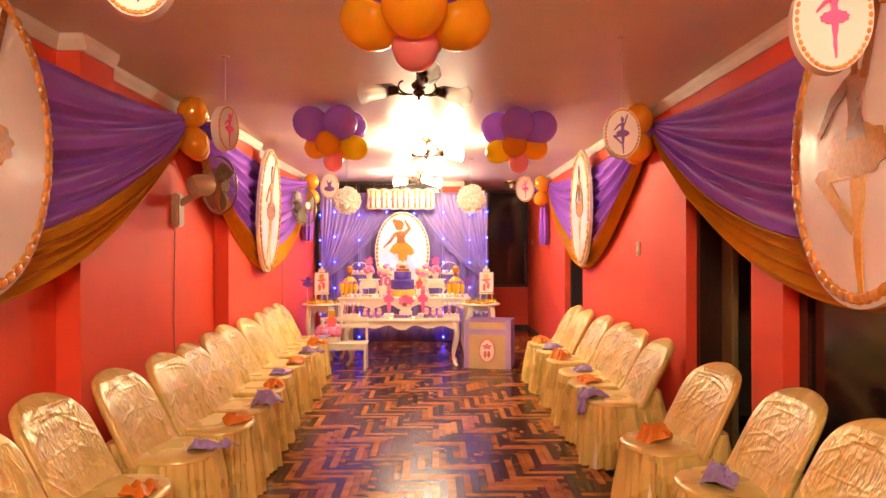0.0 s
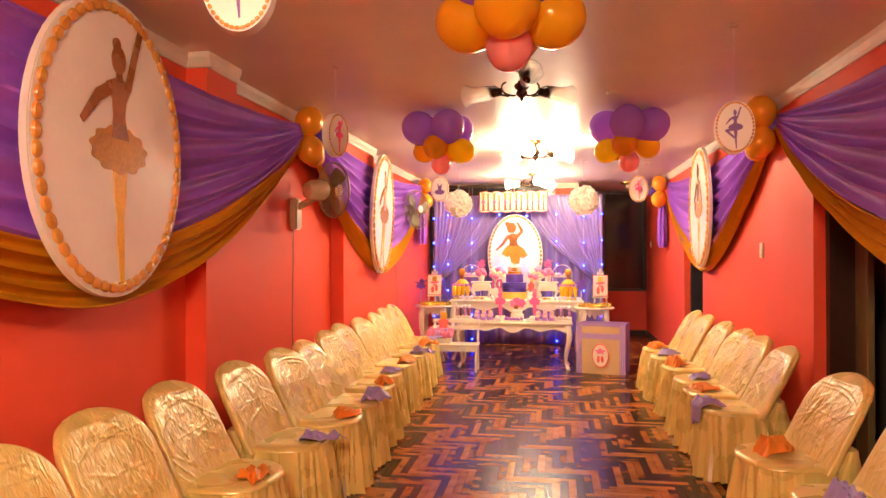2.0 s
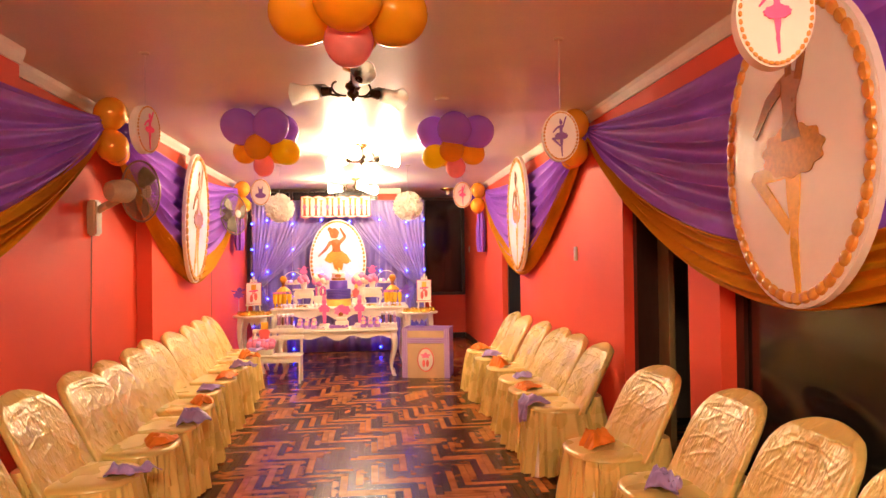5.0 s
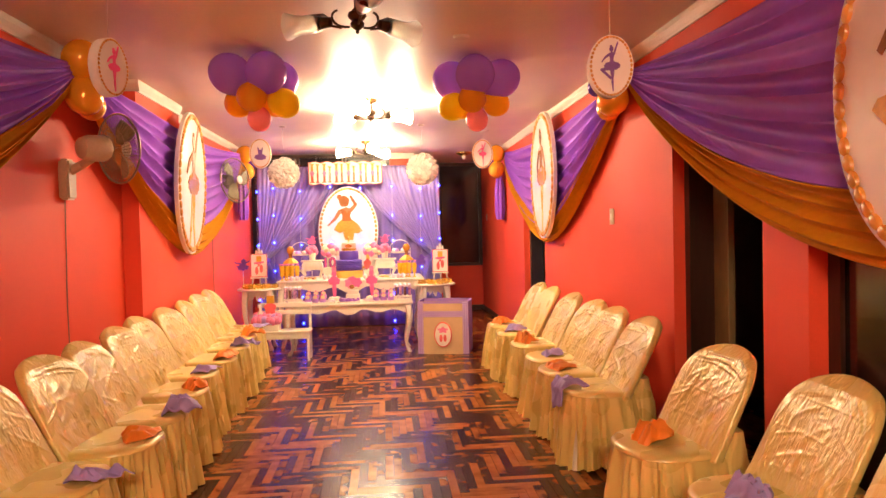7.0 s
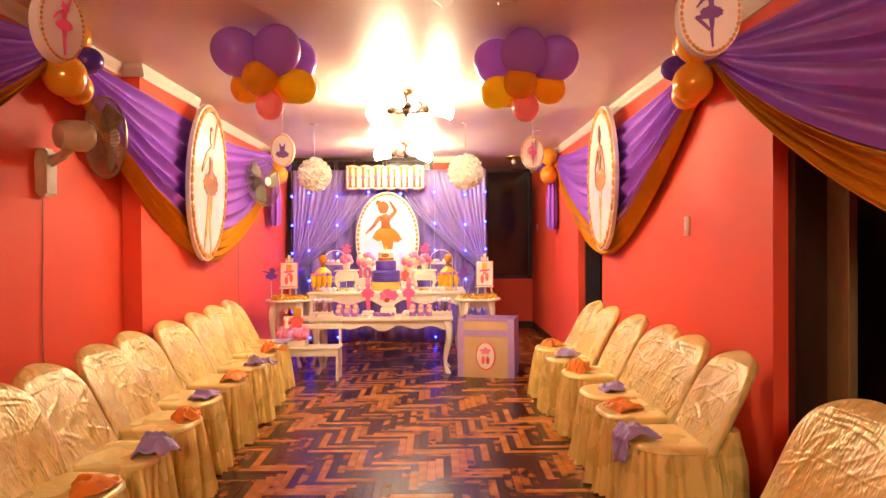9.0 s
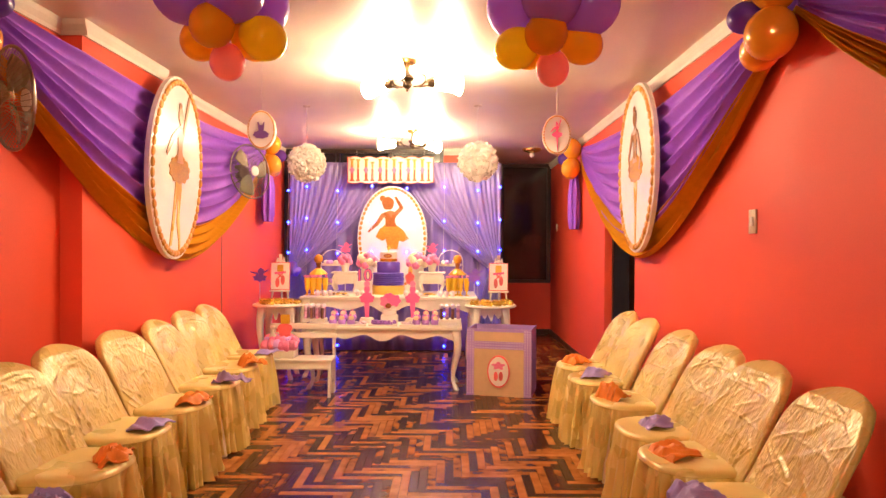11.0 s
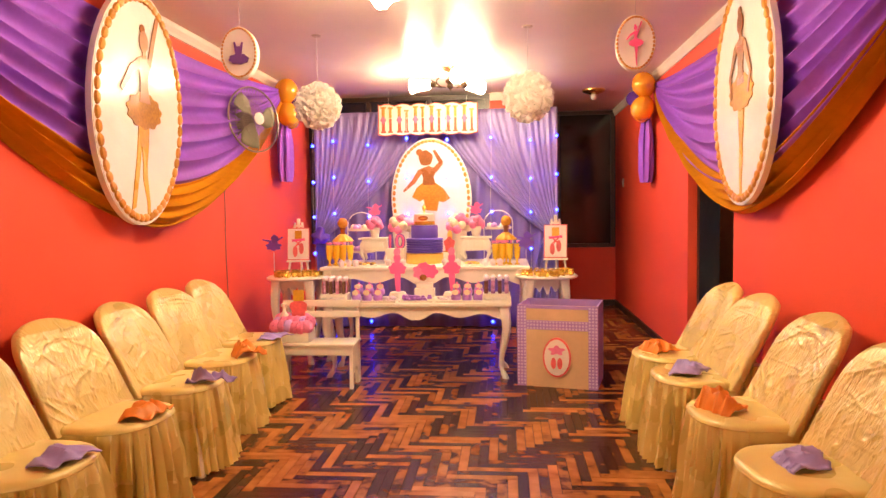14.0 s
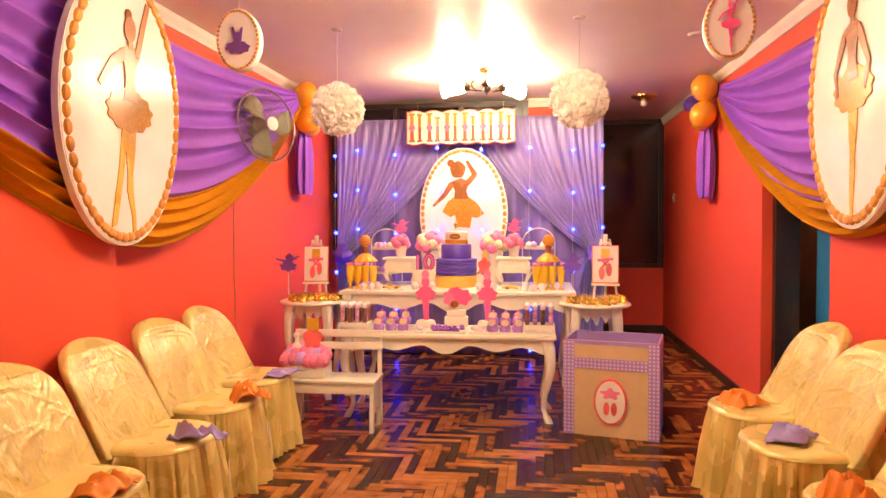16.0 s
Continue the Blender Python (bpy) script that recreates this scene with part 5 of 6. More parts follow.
def wire_stand(x, y, z):
    w = empty("cake_stand", pose(x, y, z), "white wire two-tier stand with round sweets", "stand", "wire stands")
    arc = [(-0.13, 0, 0.0), (-0.13, 0, 0.33)] + [(-0.13 * math.cos(t * math.pi / 12), 0, 0.33 + 0.12 * math.sin(t * math.pi / 12)) for t in range(1, 12)] + [(0.13, 0, 0.33), (0.13, 0, 0.0)]
    part("frame", tube(bmesh.new(), arc, 0.005, 6), WHITE, w)
    for zz in (0.08, 0.28):
        tr = part("tray", lathe(bmesh.new(), [(0.001, zz), (0.115, zz), (0.122, zz + 0.022), (0.118, zz + 0.022), (0.112, zz + 0.006), (0.001, zz + 0.006)], 28, wob=lambda k, q: 1 + 0.015 * (k % 2)), WHITE, w)
        for k in range(6):
            t = k * math.tau / 6
            part("sweet", ball(bmesh.new(), (0.078 * math.cos(t), 0.078 * math.sin(t), zz + 0.034), 0.027, 12, 8), ICE_W if k % 2 else LILAC_F, tr)


DRINK = mat("yellow_mousse", (0.86, 0.55, 0.03), 0.25, var=0.1, coat=0.5)


def dessert_cups(x, y, z, label):
    bm = lathe(bmesh.new(), [(0.001, 0), (0.022, 0.0), (0.021, 0.006), (0.008, 0.014), (0.008, 0.04), (0.022, 0.06), (0.028, 0.13), (0.029, 0.175), (0.001, 0.175)], 16)
    first = None
    for k in range(6):
        px, py = x + (-0.09 + 0.06 * (k % 4)) + (0.03 if k > 3 else 0), y + (0.0 if k < 4 else 0.07)
        if first is None:
            first = empty("dessert_cup", pose(px, py, z), label, "dessert", "yellow dessert cups")
            part("cup", bm, DRINK, first)
            part("bow", wavy_bow(0.026), PINK_F, first, at=pose(0, -0.012, 0.19))
        else:
            copy_thing(first, pose(px, py, z, 0, 0, k * 40))


def wavy_bow(r):
    bm = bmesh.new()
    for s in (-1, 1):
        ball(bm, (s * r * 0.55, 0, 0), r * 0.55, 10, 6, (1.1, 0.5, 0.8))
    ball(bm, (0, 0, 0), r * 0.25, 8, 6)
    return bm


TZ = 0.79
chest(-0.645, 9.22, TZ)
chest(0.265, 9.22, TZ)
flower_pot(-0.645, 9.20, TZ + 0.222, 0.048, 0.09, 9, 0.036, 0.05, (PINK_F, ROSE_P), 3, "white pot of ruffled pink flowers on the chest")
flower_pot(0.265, 9.20, TZ + 0.222, 0.048, 0.09, 9, 0.036, 0.05, (PINK_F, ROSE_P), 4, "white pot of ruffled pink flowers on the chest")
pick(-0.645, 9.21, TZ + 0.36, 0.05, 0.12, PINK_C, "pink card cutout standing in the flowers", "pink cutouts", turn=8)
pick(0.265, 9.21, TZ + 0.36, 0.05, 0.12, PINK_C, "pink card cutout standing in the flowers", "pink cutouts", turn=-8)
flower_pot(-0.435, 9.36, TZ, 0.075, 0.27, 16, 0.042, 0.085, (ROSE_P, ROSE_W, PINK_F), 5, "tall white vase of pink and cream roses")
flower_pot(0.10, 9.36, TZ, 0.075, 0.27, 16, 0.042, 0.085, (ROSE_P, ROSE_W, PINK_F), 6, "tall white vase of pink and cream roses")
wire_stand(-0.80, 9.36, TZ)
wire_stand(0.46, 9.36, TZ)
dessert_cups(-0.88, 8.84, TZ, "small glass cup of yellow mousse with pink bow")
dessert_cups(0.53, 8.84, TZ, "small glass cup of yellow mousse with pink bow")


def gold_figure(x, y, z):
    """A plain two-tone ornament: a frilled gold cup on a stem with a round brown knob."""
    g = empty("table_ornament", pose(x, y, z), "brown and gold frilled ornament behind the dessert cups", "ornament", "gold ornaments")
    part("stem", lathe(bmesh.new(), [(0.035, 0), (0.035, 0.008), (0.006, 0.014), (0.007, 0.23), (0.001, 0.235)], 14), ICE_Y, g)
    bm = lathe(bmesh.new(), [(0.012, 0.27), (0.03, 0.262), (0.062, 0.235), (0.088, 0.205), (0.080, 0.20), (0.04, 0.22), (0.008, 0.23)], 36, wob=lambda k, q: 1 + 0.09 * math.sin(k * 1.75) * (1 if q < 0.24 else 0.2))
    part("frill", bm, YEL_PRINT, g, "frilled golden skirt")
    part("knob", ball(bmesh.new(), (0, 0, 0.36), 0.045, 18, 12, (1, 0.8, 1.05)), FIG_GOLD, g, "round brown knob")
    part("neck", lathe(bmesh.new(), [(0.024, 0.265), (0.02, 0.29), (0.028, 0.315), (0.012, 0.33)], 14), BRN_PRINT, g)


gold_figure(-0.88, 8.96, TZ)
gold_figure(0.53, 8.96, TZ)

# number on a stand
num = empty("number_sign", pose(-0.415, 8.92, TZ), "pink number ten cutout with violet edge", "sign")
for nm, off, dep, material in (("edge", 0.007, 0.006, VIO_CARD), ("digits", 0.0, 0.010, PINK_C)):
    cu = bpy.data.curves.new("digits", "FONT")
    cu.body, cu.size, cu.align_x, cu.extrude, cu.offset = "10", 0.17, "CENTER", dep, off
    tmp = new("digits", cu)
    bpy.context.view_layer.update()
    me = bpy.data.meshes.new_from_object(tmp.evaluated_get(bpy.context.evaluated_depsgraph_get()))
    bpy.data.objects.remove(tmp)
    me.materials.append(material)
    linked(nm, me, num, pose(0, 0, 0.14, 90, 0, 0))
part("foot", boxes((-0.07, 0.07, -0.03, 0.03, 0, 0.14), bevel=0.006), ICE_W, num)


def pink_stand(x, y, z, h, s, label):
    p = empty("pink_cutout_stand", pose(x, y, z), label, "decoration", "pink cutout stands")
    part("foot", lathe(bmesh.new(), [(0.001, 0), (0.072, 0), (0.074, 0.006), (0.066, 0.03), (0.058, 0.045), (0.001, 0.048)], 28, wob=lambda k, q: 1 + 0.02 * math.sin(k * 2)), ICE_W, p)
    y0 = -0.006
    part("strip", prism(bmesh.new(), [(-0.028 * s, 0.15 * s + 0.048), (0.028 * s, 0.15 * s + 0.048), (0.018, 0.04), (-0.012, 0.04)], y0, y0 + 0.008), PINK_C, p, smooth=False)
    part("skirt", prism(bmesh.new(), wavy(0, 0.20 * s + 0.048, 0.075 * s, 0.055 * s, 36, 7, 0.1), y0 - 0.001, y0 + 0.009), PINK_C, p, smooth=False)
    part("bodice", prism(bmesh.new(), wavy(0, 0.285 * s + 0.048, 0.03 * s, 0.05 * s, 24, 3, 0.1), y0 - 0.002, y0 + 0.01), PINK_C, p, smooth=False)
    part("drop", prism(bmesh.new(), oval(0.03 * s, 0.035 * s, 20, (0, 0.35 * s + 0.048)), y0 - 0.003, y0 + 0.011), ROSE_P, p, smooth=False)
    return p


FZ = 0.565
pink_stand(-0.325, 8.46, FZ, 0.3, 0.90, "pink card cutout on a round white base")
pink_stand(0.105, 8.46, FZ, 0.3, 0.90, "pink card cutout on a round white base")
ms = empty("pink_centre_stand", pose(-0.115, 8.50, FZ), "pink cutout plaque on a white block among the sweets", "decoration")
part("block", boxes((-0.08, 0.08, -0.04, 0.04, 0, 0.07), (-0.065, 0.065, -0.03, 0.03, 0.07, 0.115), bevel=0.005), ICE_W, ms)
for x, zz, w, h in ((-0.035, 0.20, 0.055, 0.06), (0.045, 0.205, 0.06, 0.055), (0.0, 0.245, 0.04, 0.03)):
    part("motif", prism(bmesh.new(), wavy(x, zz, w, h, 30, 6, 0.13, x * 50), -0.012 - x * 0.02, -0.004), PINK_C if x > -0.01 else ROSE_P, ms, smooth=False)
part("shape", prism(bmesh.new(), oval(0.028, 0.025, 20, (-0.01, 0.155)), -0.02, -0.014), BRN_PRINT, ms, smooth=False)
part("post", boxes((-0.01, 0.01, -0.004, 0.004, 0.115, 0.20)), WHITE, ms)

CHOC = mat("chocolate_layers", (0.20, 0.08, 0.05), 0.4, var=0.4, scale=30, stretch=(0.2, 0.2, 1))
MIXP = mat("pink_tube_sweets", (0.62, 0.28, 0.48), 0.3, var=0.4, scale=40, stretch=(0.2, 0.2, 1))
CAPS = mat("tube_cap", (0.75, 0.65, 0.75), 0.2)


def lace_rack(x, y, z, a, b, label):
    r = empty("sweet_rack", pose(x, y, z), label, "rack", "tube racks")
    body = bmesh.new()
    box(body, -0.10, 0.10, -0.07, 0.07, 0.055, 0.065)
    for sx in (-1, 1):
        box(body, sx * 0.095 - 0.006, sx * 0.095 + 0.006, -0.07, 0.07, 0, 0.055)
    box(body, -0.089, 0.089, -0.07, -0.064, 0.0, 0.012)
    box(body, -0.089, 0.089, -0.07, -0.064, 0.043, 0.055)
    rk = part("rack", body, WHITE, r, smooth=False)
    for k in range(7):
        t = tube(bmesh.new(), [(-0.075 + 0.025 * k + 0.011 * math.cos(q * math.tau / 10), -0.067, 0.0275 + 0.013 * math.sin(q * math.tau / 10)) for q in range(11)], 0.0028, 5)
        part("lace", t, WHITE, rk)
    for k in range(12):
        px, py = -0.075 + 0.05 * (k % 4), -0.045 + 0.045 * (k // 4)
        tb = part("tube", lathe(bmesh.new(), [(0.001, 0.065), (0.013, 0.066), (0.015, 0.075), (0.015, 0.165), (0.001, 0.165)], 12, (px, py, 0)), a if (k + k // 4) % 2 else b, r)
        part("cap", lathe(bmesh.new(), [(0.016, 0.163), (0.018, 0.168), (0.018, 0.185), (0.008, 0.196), (0.001, 0.198)], 12, (px, py, 0)), CAPS, tb)


lace_rack(-0.765, 8.22, FZ, CHOC, MIXP, "white cut-out rack of layered sweet tubes")
lace_rack(0.455, 8.22, FZ, MIXP, CHOC, "white cut-out rack of layered sweet tubes")
PURP_S = mat("violet_sweets", (0.30, 0.10, 0.52), 0.3, var=0.25, island=0.3)
LIL_S = mat("lilac_glaze", (0.45, 0.22, 0.68), 0.3, var=0.2)


def jar(x, y, z, k):
    j = empty("sweet_jar", pose(x, y, z, 0, 0, 20 * k), "small round violet sweet jar with pink label", "jar", "violet jars")
    part("body", lathe(bmesh.new(), [(0.001, 0), (0.028, 0), (0.036, 0.012), (0.038, 0.032), (0.030, 0.052), (0.024, 0.058), (0.001, 0.058)], 18), LIL_S, j)
    part("lid", lathe(bmesh.new(), [(0.026, 0.058), (0.028, 0.062), (0.027, 0.074), (0.018, 0.082), (0.006, 0.085), (0.008, 0.097), (0.001, 0.10)], 16), ROSE_P, j, "pink lid")
    part("tag", prism(bmesh.new(), wavy(0, 0.068, 0.024, 0.020, 24, 8, 0.08), -0.040, -0.037), ROSE_W, j, "round pale tag", smooth=False)
    return j


J = [jar(-0.60, 8.20, FZ + 0.008, 0)]
for k in range(1, 12):
    s, q = divmod(k, 6)
    px = (-0.60 if s == 0 else 0.155) + 0.082 * (q % 3)
    copy_thing(J[0], pose(px, 8.20 + 0.095 * (q // 3), FZ + 0.008 + (0.035 if q > 2 else 0), 0, 0, -6 + 9 * (k % 3)))


def tray(x, y, w, d, n, material, label, shape):
    t = empty("sweet_tray", pose(x, y, FZ), label, "tray", "sweet trays")
    bm = bmesh.new()
    box(bm, -w / 2, w / 2, -d / 2, d / 2, 0, 0.006)
    for s in (-1, 1):
        box(bm, -w / 2, w / 2, s * d / 2 - 0.004, s * d / 2 + 0.004, 0.006, 0.018)
        box(bm, s * w / 2 - 0.004, s * w / 2 + 0.004, -d / 2 + 0.004, d / 2 - 0.004, 0.006, 0.018)
    part("plate", bm, WHITE, t, smooth=False)
    rnd = random.Random(int(abs(x) * 1000) + n)
    for k in range(n):
        px, py = rnd.uniform(-w / 2 + 0.02, w / 2 - 0.02), rnd.uniform(-d / 2 + 0.02, d / 2 - 0.02)
        if shape == "drop":
            bm = lathe(bmesh.new(), [(0.001, 0.006), (0.016, 0.007), (0.019, 0.018), (0.012, 0.03), (0.014, 0.036), (0.002, 0.04)], 10, (px, py, 0.012 * (k % 2)), wob=lambda q, zz: 1 + 0.12 * (q % 2))
        else:
            bm = boxes((-0.024, 0.024, -0.016, 0.016, 0.0, 0.016), bevel=0.004)
            bm.transform(pose(px, py, 0.006 + 0.015 * (k % 2), rnd.uniform(-10, 10), rnd.uniform(-10, 10), rnd.uniform(0, 180)))
        part("sweet", bm, material, t)


tray(-0.145, 8.215, 0.25, 0.13, 24, PURP_S, "white tray heaped with violet wrapped sweets", "drop")
tray(-0.355, 8.215, 0.12, 0.13, 9, CAPS, "white tray of small silver wrapped sweets", "bar")
tray(0.065, 8.215, 0.12, 0.13, 9, CAPS, "white tray of small silver wrapped sweets", "bar")
tray(-0.50, 8.245, 0.27, 0.20, 0, CAPS, "white tray under the violet jars", "bar")
tray(0.237, 8.245, 0.27, 0.20, 0, CAPS, "white tray under the violet jars", "bar")


def plate(x, y, label):
    t = empty("biscuit_tray", pose(x, y, TZ), label, "tray", "biscuit trays")
    part("plate", boxes((-0.09, 0.09, -0.045, 0.045, 0, 0.012), bevel=0.005), WHITE, t)
    rnd = random.Random(int(abs(x) * 999))
    for k in range(12):
        bm = lathe(bmesh.new(), [(0.001, 0), (0.016, 0), (0.018, 0.006), (0.014, 0.014), (0.001, 0.016)], 10)
        bm.transform(pose(rnd.uniform(-0.07, 0.07), rnd.uniform(-0.03, 0.03), 0.012 + 0.007 * (k % 2)))
        part("biscuit", bm, ICE_Y if k % 3 else CHOC, t)


plate(-0.63, 8.78, "white tray of small golden biscuits")
plate(0.25, 8.78, "white tray of small golden biscuits")
# row of pale cupcakes along the front of the cake table
CUP = mat("pale_cupcake", (0.80, 0.66, 0.70), 0.5, var=0.15)
bm = lathe(bmesh.new(), [(0.001, 0), (0.018, 0), (0.024, 0.03), (0.026, 0.034), (0.022, 0.045), (0.010, 0.056), (0.002, 0.06)], 14, wob=lambda k, z: 1 + 0.04 * (k % 2))
cc = tagged(part("cupcake", bm, CUP, at=pose(-0.40, 8.76, TZ)), "small pale pink cupcake on the cake table", "cupcake", "cupcakes")
for k, (x, y) in enumerate(((-0.34, 8.80), (-0.46, 8.80), (0.02, 8.78), (0.08, 8.80), (0.13, 8.76), (-0.78, 8.74), (-0.84, 8.72), (0.42, 8.72), (0.48, 8.74), (-0.72, 8.74), (0.36, 8.74))):
    copy_thing(cc, pose(x, y, TZ, 0, 0, 33 * k))
rs = empty("shoe_shape_stand", pose(0.05, 8.92, TZ), "small pink and red card shape on a white base", "decoration")
part("foot", boxes((-0.05, 0.05, -0.03, 0.03, 0, 0.10), bevel=0.006), ICE_W, rs)
part("shape", prism(bmesh.new(), wavy(0.0, 0.17, 0.045, 0.06, 28, 5, 0.12), -0.006, 0.004), SHOE, rs, smooth=False)
part("shape", prism(bmesh.new(), oval(0.022, 0.05, 20, (0.005, 0.24)), -0.004, 0.002), ICE_Y, rs, smooth=False)

# ---- white bench with a basket of flowers ----
bn = empty("small_bench", pose(-0.83, 7.99, 0, 0, 0, 0), "little white wooden bench with slatted back", "bench")
part("seat", boxes((-0.29, 0.29, -0.17, 0.075, 0.300, 0.322), bevel=0.006), WHITE, bn)
part("rail", boxes((-0.27, 0.27, -0.155, -0.135, 0.235, 0.300), bevel=0.003), WHITE, bn)
for zz in (0.475, 0.555):
    part("back_slat", boxes((-0.29, 0.29, 0.050, 0.068, zz, zz + 0.048), bevel=0.006), WHITE, bn)
for sx in (-1, 1):
    pts = [(-0.045, 0), (-0.02, 0), (-0.005, 0.10), (0.02, 0.14), (0.06, 0.14), (0.08, 0.10), (0.09, 0), (0.115, 0), (0.10, 0.30), (-0.03, 0.30)]
    part("leg", prism(bmesh.new(), [(-0.17 + (p[0] + 0.045) * 1.4, p[1]) for p in pts], sx * 0.265 - 0.012, sx * 0.265 + 0.012, "x"), WHITE, bn, smooth=False)
    part("post", boxes((sx * 0.265 - 0.014, sx * 0.265 + 0.014, 0.068, 0.086, 0.0, 0.60), bevel=0.003), WHITE, bn)
bk = empty("flower_basket", pose(-1.0, 7.94, 0.322), "white basket of pink and lilac rose balls", "basket")
part("basket", boxes((-0.13, 0.13, -0.09, 0.09, 0, 0.09), bevel=0.012), WHITE, bk)
rnd = random.Random(12)
for k in range(17):
    bm = blossom(0.047, 300 + k)
    bm.transform(Matrix.Translation((-0.115 + 0.046 * (k % 6), -0.07 + 0.06 * (k // 6), 0.105 + 0.02 * rnd.random() + 0.02 * (k // 6))))
    part("bloom", bm, (ROSE_P, PINK_F, LILAC_F, ROSE_P)[k % 4], bk)
tp = part("topper", prism(bmesh.new(), wavy(0.03, 0.235, 0.06, 0.075, 30, 5, 0.12), 0.0, 0.006), SHOE, bk, "red and yellow card topper", smooth=False)
part("topper_band", boxes((-0.005, 0.075, -0.006, -0.001, 0.29, 0.37)), YEL_PRINT, tp, smooth=False)
part("bottle", lathe(bmesh.new(), [(0.001, 0.1), (0.03, 0.1), (0.03, 0.19), (0.012, 0.215), (0.012, 0.245), (0.022, 0.25), (0.022, 0.27), (0.001, 0.275)], 16, (-0.075, 0.0, 0)), WHITE, bk, "white bottle ornament")

# ---- gift box ----
KRAFT = mat("kraft_paper", (0.62, 0.44, 0.26), 0.6, var=0.06, scale=5, bump=0.3, bscale=30)
PATT = mat("lilac_dotted_paper", (0.36, 0.22, 0.60), 0.5, var=0.08)
DOT = mat("pale_lilac_dots", (0.62, 0.50, 0.78), 0.5, var=0.05)
gb = empty("gift_box", pose(0.92, 8.10, 0, 0, 0, -13.5), "open kraft and lilac paper box with an oval sticker", "box")
hw, hd, ht = 0.278, 0.19, 0.575
part("side", boxes((-hw, hw, -hd, -hd + 0.012, 0, ht)), KRAFT, gb, smooth=False)
part("side", boxes((-hw, hw, hd - 0.012, hd, 0, ht)), PATT, gb, smooth=False)
for s in (-1, 1):
    part("side", boxes((s * (hw - 0.006) - 0.006, s * (hw - 0.006) + 0.006, -hd + 0.012, hd - 0.012, 0, ht)), PATT, gb, smooth=False)
part("bottom", boxes((-hw + 0.012, hw - 0.012, -hd + 0.012, hd - 0.012, 0.004, 0.016)), KRAFT, gb, smooth=False)
trim = part("lilac_trim", boxes((-hw - 0.003, -hw + 0.062, -hd - 0.004, -hd, 0, ht), (hw - 0.062, hw + 0.003, -hd - 0.004, -hd, 0, ht), (-hw + 0.062, hw - 0.062, -hd - 0.004, -hd, 0.405, 0.470),
            (-hw + 0.062, hw - 0.062, -hd - 0.004, -hd, ht - 0.022, ht)), PATT, gb, "lilac dotted border", smooth=False)
bm = bmesh.new()
dots = [(-hw + 0.008 + 0.0225 * a, 0.02 + 0.0225 * b) for a in range(3) for b in range(25)] + [(hw - 0.053 + 0.0225 * a, 0.02 + 0.0225 * b) for a in range(3) for b in range(25)]
dots += [(-hw + 0.075 + 0.0225 * a, 0.415 + 0.0225 * b) for a in range(19) for b in range(3)]
for x, z in dots:
    prism(bm, oval(0.0075, 0.0075, 8, (x, z)), -hd - 0.0042, -hd - 0.0052)
tagged(part("dots", bm, DOT, trim, smooth=False), kind="stuff")
stk = part("sticker", prism(bmesh.new(), oval(0.098, 0.138, 40, (0, 0.215)), -hd - 0.016, -hd), SHOE, gb, "oval sticker with red shapes", smooth=False)
part("face", prism(bmesh.new(), oval(0.086, 0.126, 40, (0, 0.215)), -hd - 0.018, -hd - 0.0162), PAPER, stk, smooth=False)
for s in (-1, 1):
    part("shape", prism(bmesh.new(), oval(0.018, 0.040, 20, (s * 0.022, 0.175)), -hd - 0.020, -hd - 0.0184), SHOE, stk, smooth=False)
part("shape", prism(bmesh.new(), wavy(0, 0.265, 0.05, 0.03, 30, 5, 0.25), -hd - 0.020, -hd - 0.0184), ROSE_P, stk, smooth=False)


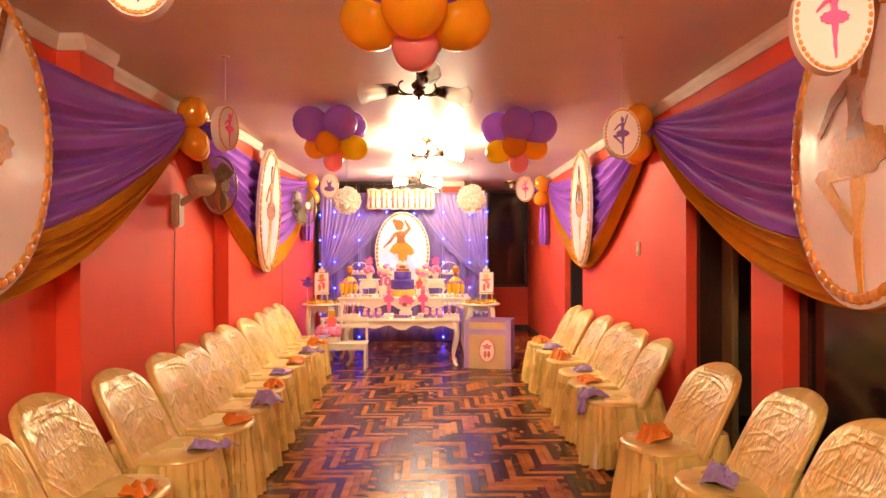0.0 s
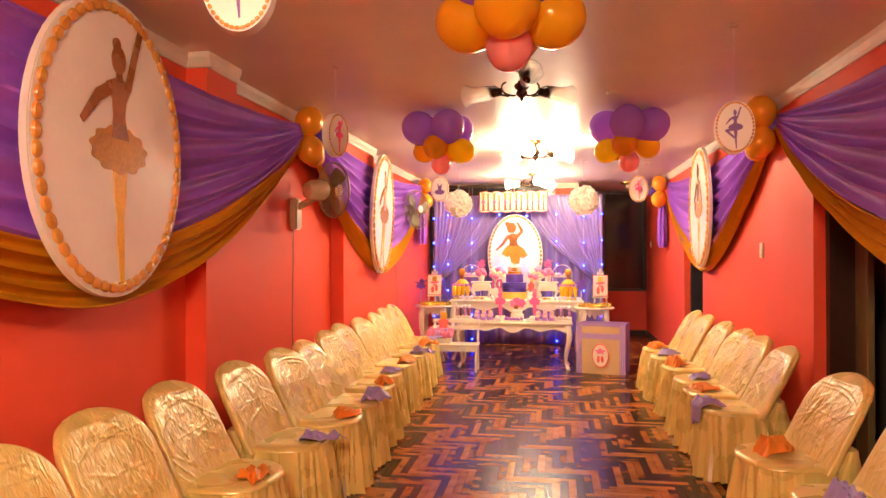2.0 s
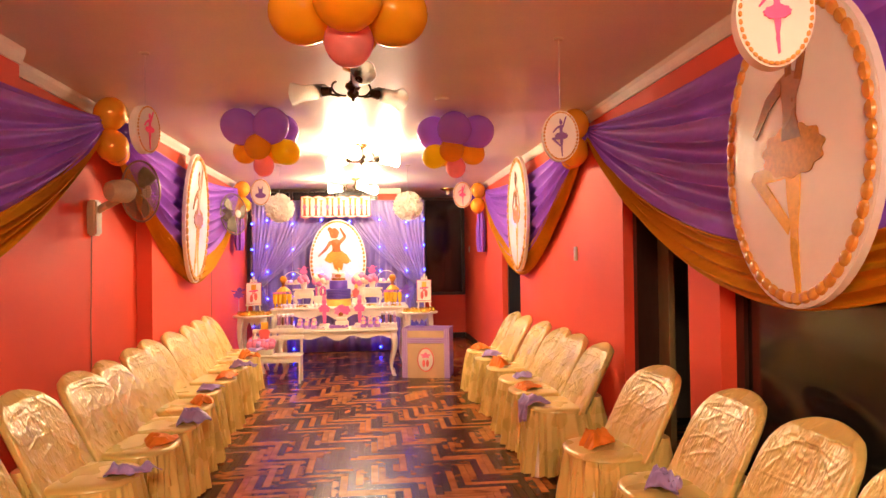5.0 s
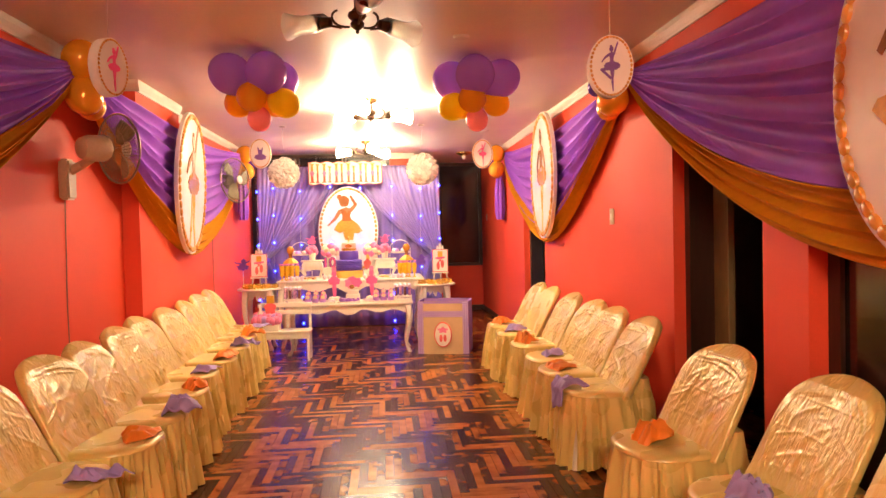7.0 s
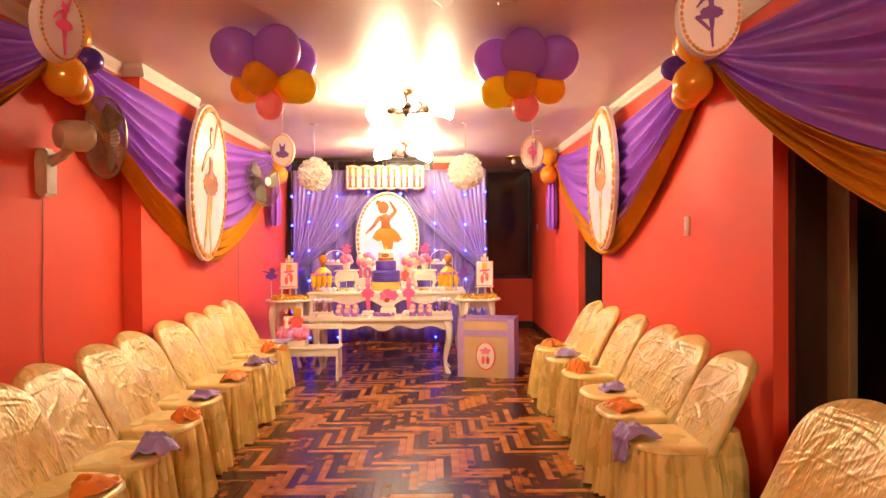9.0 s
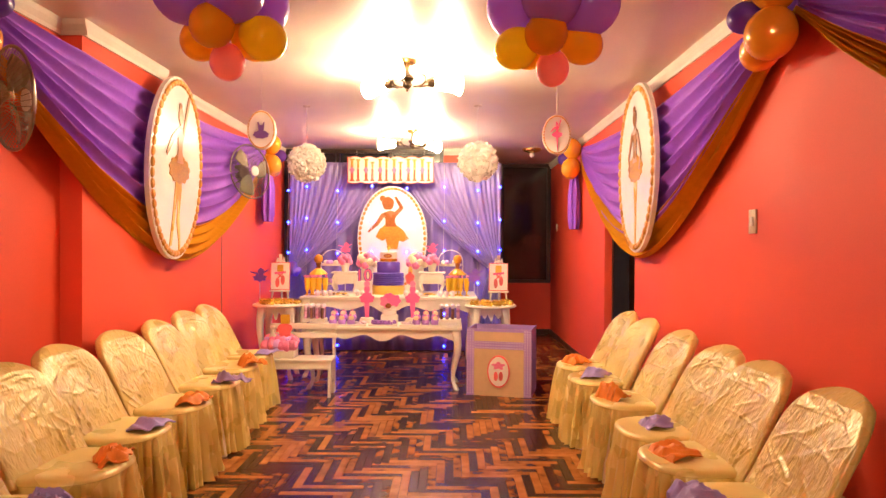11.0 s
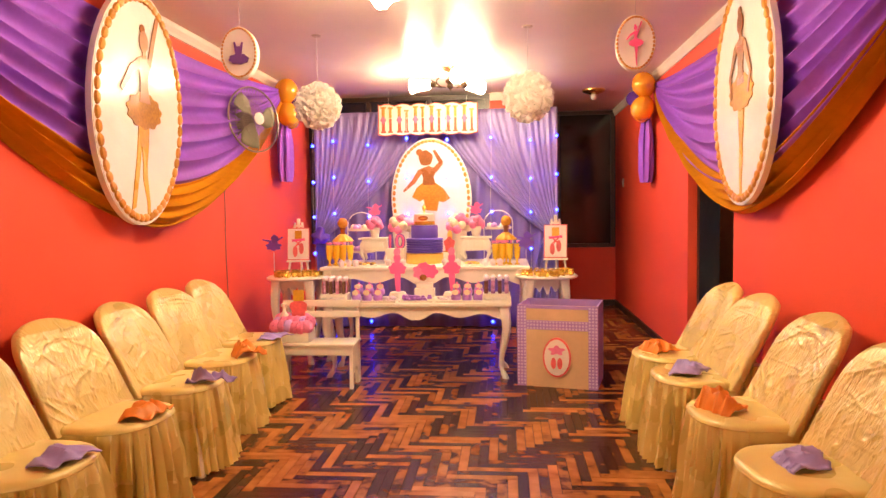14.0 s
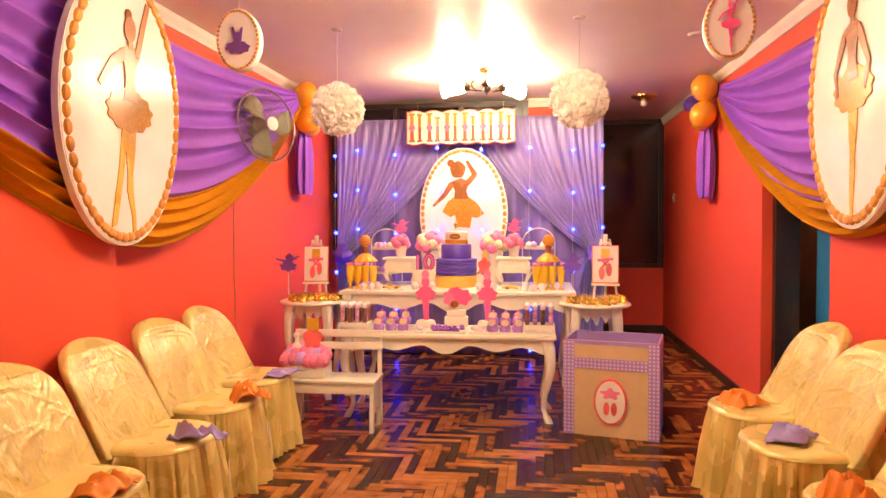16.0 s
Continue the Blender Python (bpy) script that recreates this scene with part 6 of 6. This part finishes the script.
# ---- parquet strips ----
def strip_mesh(name, along_x):
    bm = bmesh.new()
    a, b = (PL / 2 - 0.0012, PW / 2 - 0.0012) if along_x else (PW / 2 - 0.0012, PL / 2 - 0.0012)
    rings(bm, [[(-a, -b, -0.012), (a, -b, -0.012), (a, b, -0.012), (-a, b, -0.012)], [(-a, -b, -0.001), (a, -b, -0.001), (a, b, -0.001), (-a, b, -0.001)],
               [(-a + 0.001, -b + 0.001, 0), (a - 0.001, -b + 0.001, 0), (a - 0.001, b - 0.001, 0), (-a + 0.001, b - 0.001, 0)]])
    o = part(name, bm, PARQ, smooth=False)
    me = o.data
    bpy.data.objects.remove(o)
    return me


PW, PL = 0.048, 0.336
ME_H, ME_V = strip_mesh("strip", True), strip_mesh("strip", False)
near, verts, faces = 0, [], []
rnd = random.Random(9)
for j in range(int(Y0 / PW) - 1, int(YP / PW) + 1):
    for i in range(int(XL / PW) - 14, int((XR + 1.0) / PW) + 1):
        if (i - j) % 14 == 0:
            cx, cy, hx = (i + 3.5) * PW, (j + 0.5) * PW, True
        elif (i - j) % 14 == 13:
            cx, cy, hx = (i + 0.5) * PW, (j + 3.5) * PW, False
        else:
            continue
        if not (XL - 0.1 < cx < XR + 0.9 and Y0 - 0.1 < cy < YP):
            continue
        dz = rnd.uniform(-0.0006, 0.0003)
        if -0.66 < cx < 1.10 and 5.75 < cy < 8.6 and near < 300:
            near += 1
            linked("strip", ME_H if hx else ME_V, floor, Matrix.Translation((cx, cy, dz)))
            continue
        a, b = (PL / 2 - 0.0012, PW / 2 - 0.0012) if hx else (PW / 2 - 0.0012, PL / 2 - 0.0012)
        k = len(verts)
        verts += [(cx + sx * a, cy + sy * b, z) for z in (-0.012, dz) for sx, sy in ((-1, -1), (1, -1), (1, 1), (-1, 1))]
        faces += [(k + 4, k + 5, k + 6, k + 7)] + [(k + q, k + (q + 1) % 4, k + 4 + (q + 1) % 4, k + 4 + q) for q in range(4)]
me = bpy.data.meshes.new("strips")
me.from_pydata(verts, [], faces)
me.materials.append(PARQ)
ob = new("strips", me)
ob.parent = floor
tagged(ob, kind="stuff")
